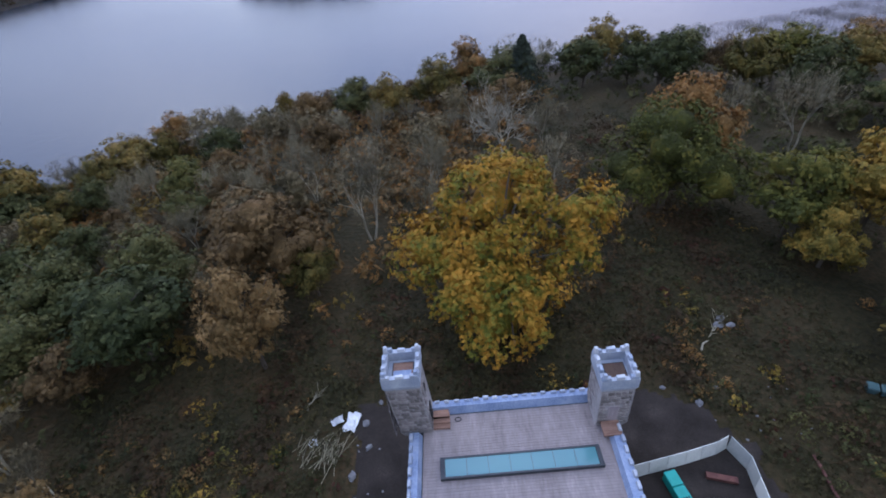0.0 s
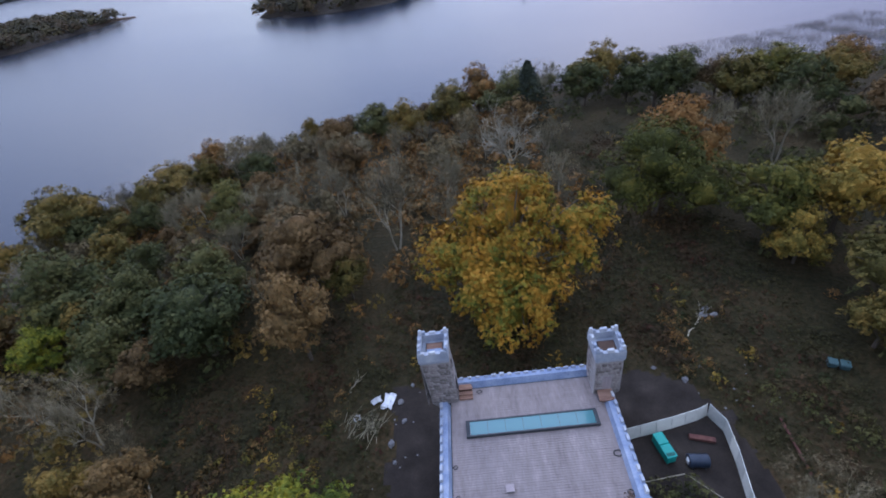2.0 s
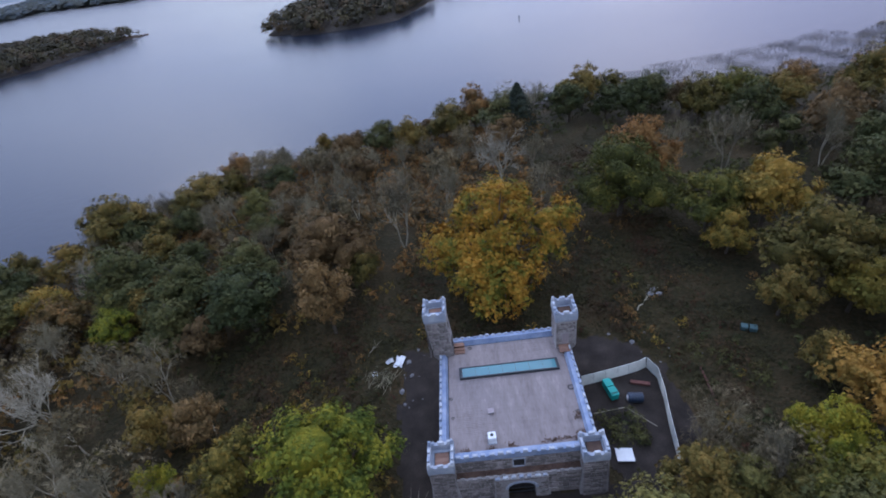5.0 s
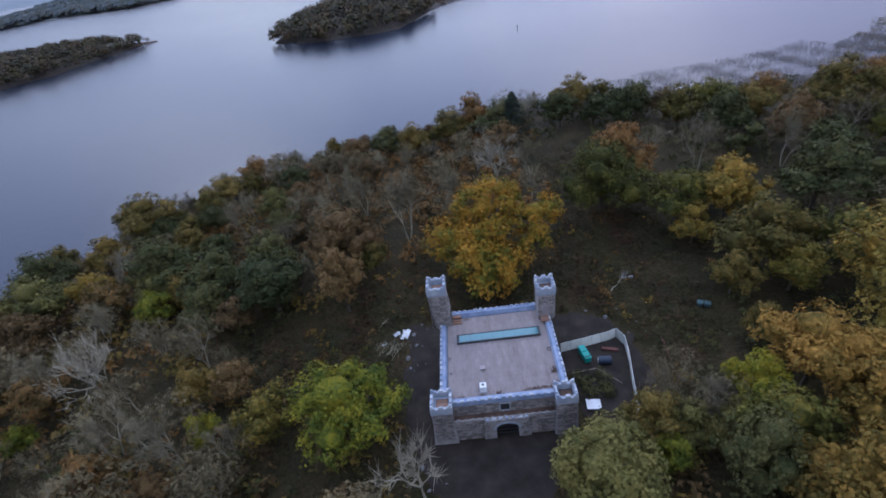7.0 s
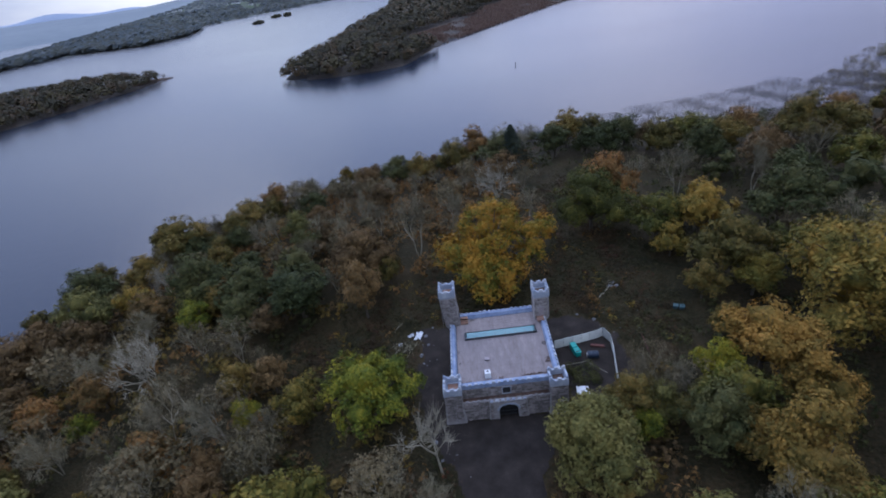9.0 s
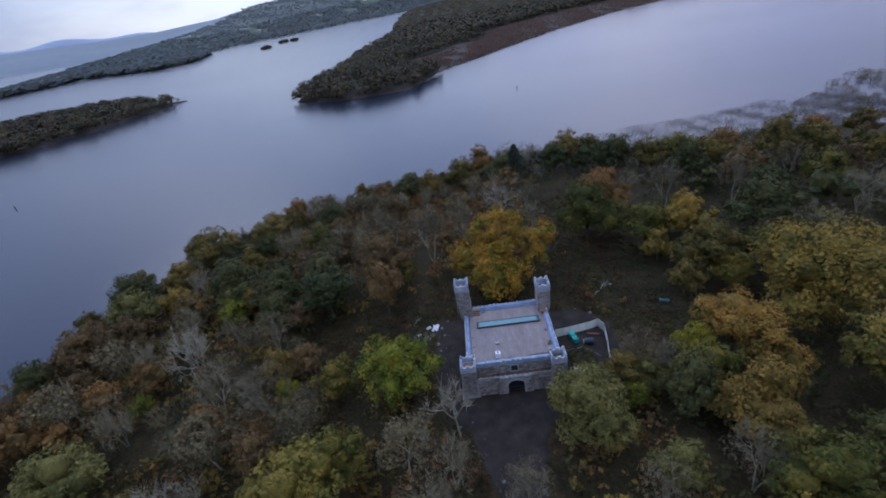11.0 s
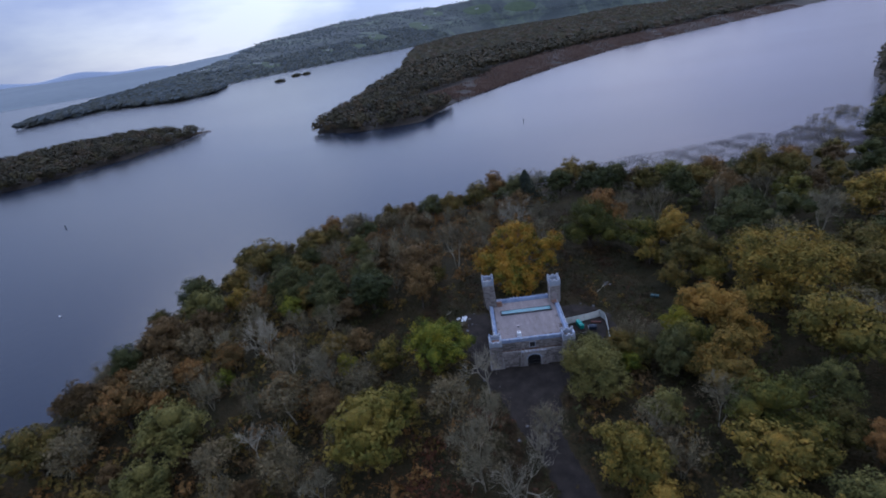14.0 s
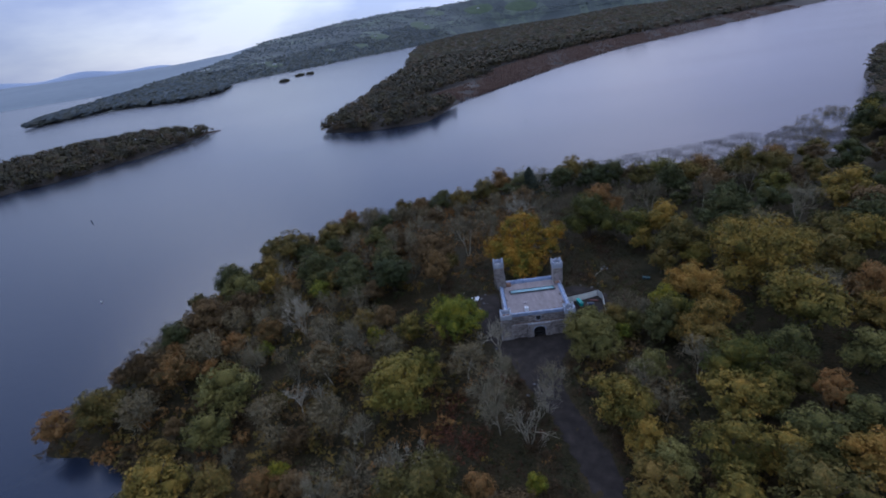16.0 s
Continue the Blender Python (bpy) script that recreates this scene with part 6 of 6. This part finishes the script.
rock_rng = random.Random(77)
for k, (x, y, r) in enumerate(((-6.3, 7.7, 0.5), (-7.0, 3.4, 0.48), (-5.9, 5.6, 0.38), (-6.6, 1.6, 0.3), (-5.2, 9.6, 0.3), (20.4, 6.9, 0.45), (25.4, 14.2, 0.6), (26.3, 13.9, 0.5), (18.2, 8.6, 0.3), (22.3, 8.1, 0.28), (-5.0, -12.4, 0.4), (-4.3, -15.0, 0.3), (0.6, -24.0, 0.35), (-1.0, -26.5, 0.4))):
    boulder(x, y, r, M_ROCK, "pale rounded boulder beside the gravel", k + 3)
for k in range(46):
    if k < 22:
        x, y = rock_rng.uniform(-9.5, -3.5), rock_rng.uniform(-5, 9)
    elif k < 38:
        x, y = rock_rng.uniform(20, 28), rock_rng.uniform(3, 9)
    else:
        x, y = rock_rng.uniform(-4, 2), rock_rng.uniform(-30, -12)
    boulder(x, y, rock_rng.uniform(0.07, 0.17), M_ROCK, "small pale stone on the ground", 100 + k)


def wreck(x, y, turn, w, d, seed, mat=None, name="plastic_sheet"):
    """A crumpled white sheet."""
    rng = random.Random(seed)
    bm = bmesh.new()
    bmesh.ops.create_grid(bm, x_segments=7, y_segments=7, size=0.5)
    for v in bm.verts:
        v.co.z = 0.22 + 0.5 * noise.noise(v.co * 3.1 + Vector((seed, seed, 0)))
        v.co.x *= w * (1 + rng.uniform(-0.08, 0.08))
        v.co.y *= d * (1 + rng.uniform(-0.08, 0.08))
    bmesh.ops.solidify(bm, geom=bm.faces[:], thickness=0.03)
    ob = tagged(part(name, bm, mat or M_WHITE), "crumpled white plastic sheet on the rubble", "plastic sheet", "white rubbish")
    ob.matrix_basis = pose(x, y, ground_at(x, y), 0, 0, turn)


wreck(-7.5, 7.9, 70, 1.6, 1.1, 3)
wreck(-8.7, 8.1, 20, 1.0, 0.6, 5)
wreck(-10.4, 6.3, 10, 0.6, 0.4, 7)
wreck(25.8, 14.8, 40, 0.9, 0.6, 9, M_ROCK)


def stick_pile(x, y, count, seed):
    rng = random.Random(seed)
    ob = empty("stick_pile", x, y, ground_at(x, y), "heap of pale cut branches on the rubble", "branches")
    for k in range(count):
        a, length = rng.gauss(70, 26), rng.uniform(0.9, 2.6)
        bm = bmesh.new()
        tube(bm, [(-length / 2, 0, 0), (0, rng.uniform(-0.08, 0.08), 0.03), (length / 2, 0, 0)], 0.026, 0.012, 4)
        s = part("stick", bm, M_TWIG, ob)
        s.matrix_basis = pose(rng.gauss(0, 0.55), rng.gauss(0, 0.55), 0.06 + 0.011 * k, 0, rng.uniform(-8, 8), a)


stick_pile(-8.9, 5.5, 44, 4)
stick_pile(-10.6, 6.0, 16, 6)


def fallen_branch(x, y, turn, length, seed):
    rng = random.Random(seed)
    bm = bmesh.new()
    p, pts = Vector((0, 0, 0.1)), []
    for k in range(7):
        pts.append(p.copy())
        p += Vector((length / 6, rng.uniform(-0.2, 0.2), rng.uniform(-0.05, 0.12)))
    tube(bm, pts, 0.09, 0.03, 5)
    for k in range(9):
        q = pts[rng.randrange(2, 7)]
        e = q + Vector((rng.uniform(0.2, 1.0), rng.uniform(-0.9, 0.9), rng.uniform(0.0, 0.6)))
        tube(bm, [q, e], 0.03, 0.01, 3)
    ob = tagged(part("fallen_branch", bm, M_PALE), "bleached fallen branch lying in the grass", "branch")
    ob.matrix_basis = pose(x, y, ground_at(x, y), 0, 0, turn)


fallen_branch(22.8, 11.8, 42, 4.2, 2)
fallen_branch(-28.5, 1.0, 130, 5.0, 3)
fallen_branch(-19.0, -43.0, 150, 8.0, 5)
fallen_branch(-11.5, 9.5, 70, 1.6, 6)

M_RED = foliage("dark_red_bramble_leaves", [(0.045, 0.018, 0.012), (0.08, 0.03, 0.018), (0.12, 0.05, 0.024)])


def ground_weeds():
    """Small clumps in autumn colours that gather in drifts on the open ground."""
    rng = np.random.RandomState(55)
    pts = rng.uniform((-36, -60), (40, 62), (9000, 2))
    open_ground = np.max([inside_by(pts[:, 0], pts[:, 1], c) for c in CLEAR], axis=0)
    pts = pts[(open_ground > 0) & (inside_by(pts[:, 0], pts[:, 1], YARD) < -0.5) & (np.hypot(pts[:, 0] - 5, pts[:, 1] + 2) > 11)]
    for k, (mat, low, words) in enumerate(((M_LEAF["rust"], 0.42, "rusty brown bracken drifts in the clearing"), (M_LEAF["ochre"], 0.52, "yellowing weeds in the clearing"), (M_LEAF["dark"], 0.1, "dark green weeds in the rough grass"), (M_RED, 0.40, "dark red brambles in the rough grass"))):
        some = pts[waves(pts[:, 0], pts[:, 1], 17 - 2 * k, 61 + k) > low][:260 + 120 * (k == 2)]
        rad = rng.uniform(0.2, 0.62, len(some))
        v, f = tuft_arrays(np.stack([some[:, 0], some[:, 1], heights(some[:, 0], some[:, 1])], 1), rad, 11, 0.42, rng, 0.3, 0.3)
        tagged(from_arrays("weeds", v, f, mat), words, "weeds", kind="stuff")
    rb = [(-16.8, -32.1, 3.0), (-15.0, -26.1, 2.4), (-5.0, -21.4, 2.2), (-12.0, -36.0, 2.6)]
    some = np.concatenate([np.array([x, y]) + rng.normal(size=(90, 2)) * q * 0.6 for x, y, q in rb])
    v, f = tuft_arrays(np.stack([some[:, 0], some[:, 1], heights(some[:, 0], some[:, 1])], 1), rng.uniform(0.25, 0.7, len(some)), 11, 0.4, rng, 0.4, 0.3)
    tagged(from_arrays("bramble", v, f, M_RED), "thicket of dark red brambles beside the drive", "bramble", kind="stuff")


ground_weeds()
# bright weeds and bramble in the clearing
for name, spots, kind, label in (
    ("bramble", [(22.3 + rs.uniform(-1.0, 1.0), 11.0 + k * 0.55) for k in range(9)] + [(40, 12), (38, 14), (26, 20), (-5, 17), (-7, 19), (-9, 16.5), (-6, 21)], "rust", "orange autumn bramble in the clearing"),
    ("weeds", [(29 + rs.uniform(-3, 3), 1.5 + rs.uniform(-3, 3)) for _ in range(14)] + [(15.5 + rs.uniform(-1.8, 1.8), -4.2 + rs.uniform(-1.7, 1.7)) for _ in range(24)], "dark", "dark green weeds and brambles"),
    ("weeds", [(-20 + rs.uniform(-7, 7), 1 + rs.uniform(-6, 5)) for _ in range(26)], "ochre", "yellowing weeds in the rough grass"),
    ("bramble", [(-17 + rs.uniform(-8, 5), 3 + rs.uniform(-6, 6)) for _ in range(30)], "rust", "orange autumn bramble in the clearing"),
):
    spots = np.array(spots, float)
    rngw = np.random.RandomState(len(spots))
    v, f = tuft_arrays(np.stack([spots[:, 0], spots[:, 1], heights(spots[:, 0], spots[:, 1])], 1), rngw.uniform(0.4, 0.9, len(spots)), 60, 0.2, rngw, 0.5)
    tagged(from_arrays(name, v, f, M_LEAF[kind]), label, name, kind="stuff")


# ---- lake marks and reeds ----
def marker(x, y, h, label):
    ob = empty("channel_marker", x, y, LAKE, label, "marker post")
    bm = bmesh.new()
    tube(bm, [(0, 0, -0.6), (0, 0, h)], 0.2, 0.15, 8)
    part("post", bm, M_NAVY, ob)
    box_part("topmark", (-0.34, 0.34, -0.08, 0.08, h - 0.9, h), M_NAVY, ob)


marker(48, 256, 1.7, "dark navigation post standing in the lake")
marker(-203, 146, 1.3, "small dark buoy post on the lake")
bm = bmesh.new()
bmesh.ops.create_uvsphere(bm, u_segments=14, v_segments=8, radius=0.3)
buoy = tagged(part("buoy", bm, M_WHITE), "small white buoy floating on the lake", "buoy")
buoy.location = (-134, 49, LAKE + 0.2)


def reeds(name, strips, count, height, seed, label, broad=0.05, mat=None, patch=14):
    """Slender upright blades in belts along the shore."""
    rng = np.random.RandomState(seed)
    base = []
    for (ax, ay), (bx, by), wide in strips:
        k = rng.uniform(0, 1, (count, 1))
        p = np.array([ax, ay]) + k * np.array([bx - ax, by - ay])
        n = np.array([-(by - ay), bx - ax]) / math.hypot(bx - ax, by - ay)
        p = p + n * (rng.uniform(0, 1, (count, 1)) ** 1.4 * wide)
        keep = waves(p[:, 0], p[:, 1], patch, seed) > rng.uniform(-0.75, 0.45, count)
        base.append(p[keep])
    base = np.concatenate(base)
    z = np.maximum(heights(base[:, 0], base[:, 1]), LAKE - 0.3)
    a = rng.uniform(0, math.pi, len(base))
    w = height * broad
    u = np.stack([np.cos(a), np.sin(a), 0 * a], 1) * w
    foot = np.stack([base[:, 0], base[:, 1], z], 1)
    tip = foot + np.stack([rng.normal(size=len(base)) * 0.25, rng.normal(size=len(base)) * 0.25, height * rng.uniform(0.6, 1.2, len(base))], 1)
    v = np.stack([foot - u, foot + u, tip], 1).reshape(-1, 3)
    tagged(from_arrays(name, v, np.arange(len(v)).reshape(-1, 3), mat or M_REED), label, "reeds", kind="stuff")


reeds("reeds", [((20, 102), (45, 94), 28), ((45, 92), (75, 88), 46), ((75, 88), (105, 90), 52), ((105, 90), (135, 96), 52), ((135, 100), (162, 112), 46), ((162, 112), (182, 124), 34)], 26000, 1.15, 3, "belt of pale grey-brown reeds along the shore", 0.022, M_PALE_REED)
reeds("reeds", [((10, 394), (67, 476), 38), ((67, 476), (163, 602), 72), ((163, 602), (288, 738), 84), ((288, 738), (425, 837), 80), ((425, 837), (855, 1144), 84)], 9500, 2.2, 4, "distant brown reed belt along the headland", 0.25, patch=90)
reeds("reeds", [((-268, 392), (-249, 428), 9)], 900, 1.4, 8, "brown reeds on the island's low spit", 0.2)


def willow_scrub():
    """Low leafless bushes, grey with fine twigs, that stand in the shallows at the end of the reeds."""
    rng = np.random.RandomState(12)
    mids = rng.uniform((128, 98), (206, 176), (800, 2))
    along = (mids[:, 1] - 118) - 0.78 * (mids[:, 0] - 140)
    patch = waves(mids[:, 0], mids[:, 1], 24, 4)
    mids = mids[(np.abs(along) < 15) & (patch > -0.2)]
    rad = rng.uniform(0.9, 2.1, len(mids)) * (0.7 + 0.006 * (mids[:, 0] - 130))
    foot = np.stack([mids[:, 0], mids[:, 1], np.full(len(mids), LAKE - 0.2)], 1)
    v, f = tuft_arrays(foot, rad, 46, 0.24, rng, 0.6)
    tagged(from_arrays("willow_scrub", v, f, M_LEAF["bare"]), "grey leafless willow scrub in the shallows beyond the reeds", "shrubs", kind="stuff")


willow_scrub()
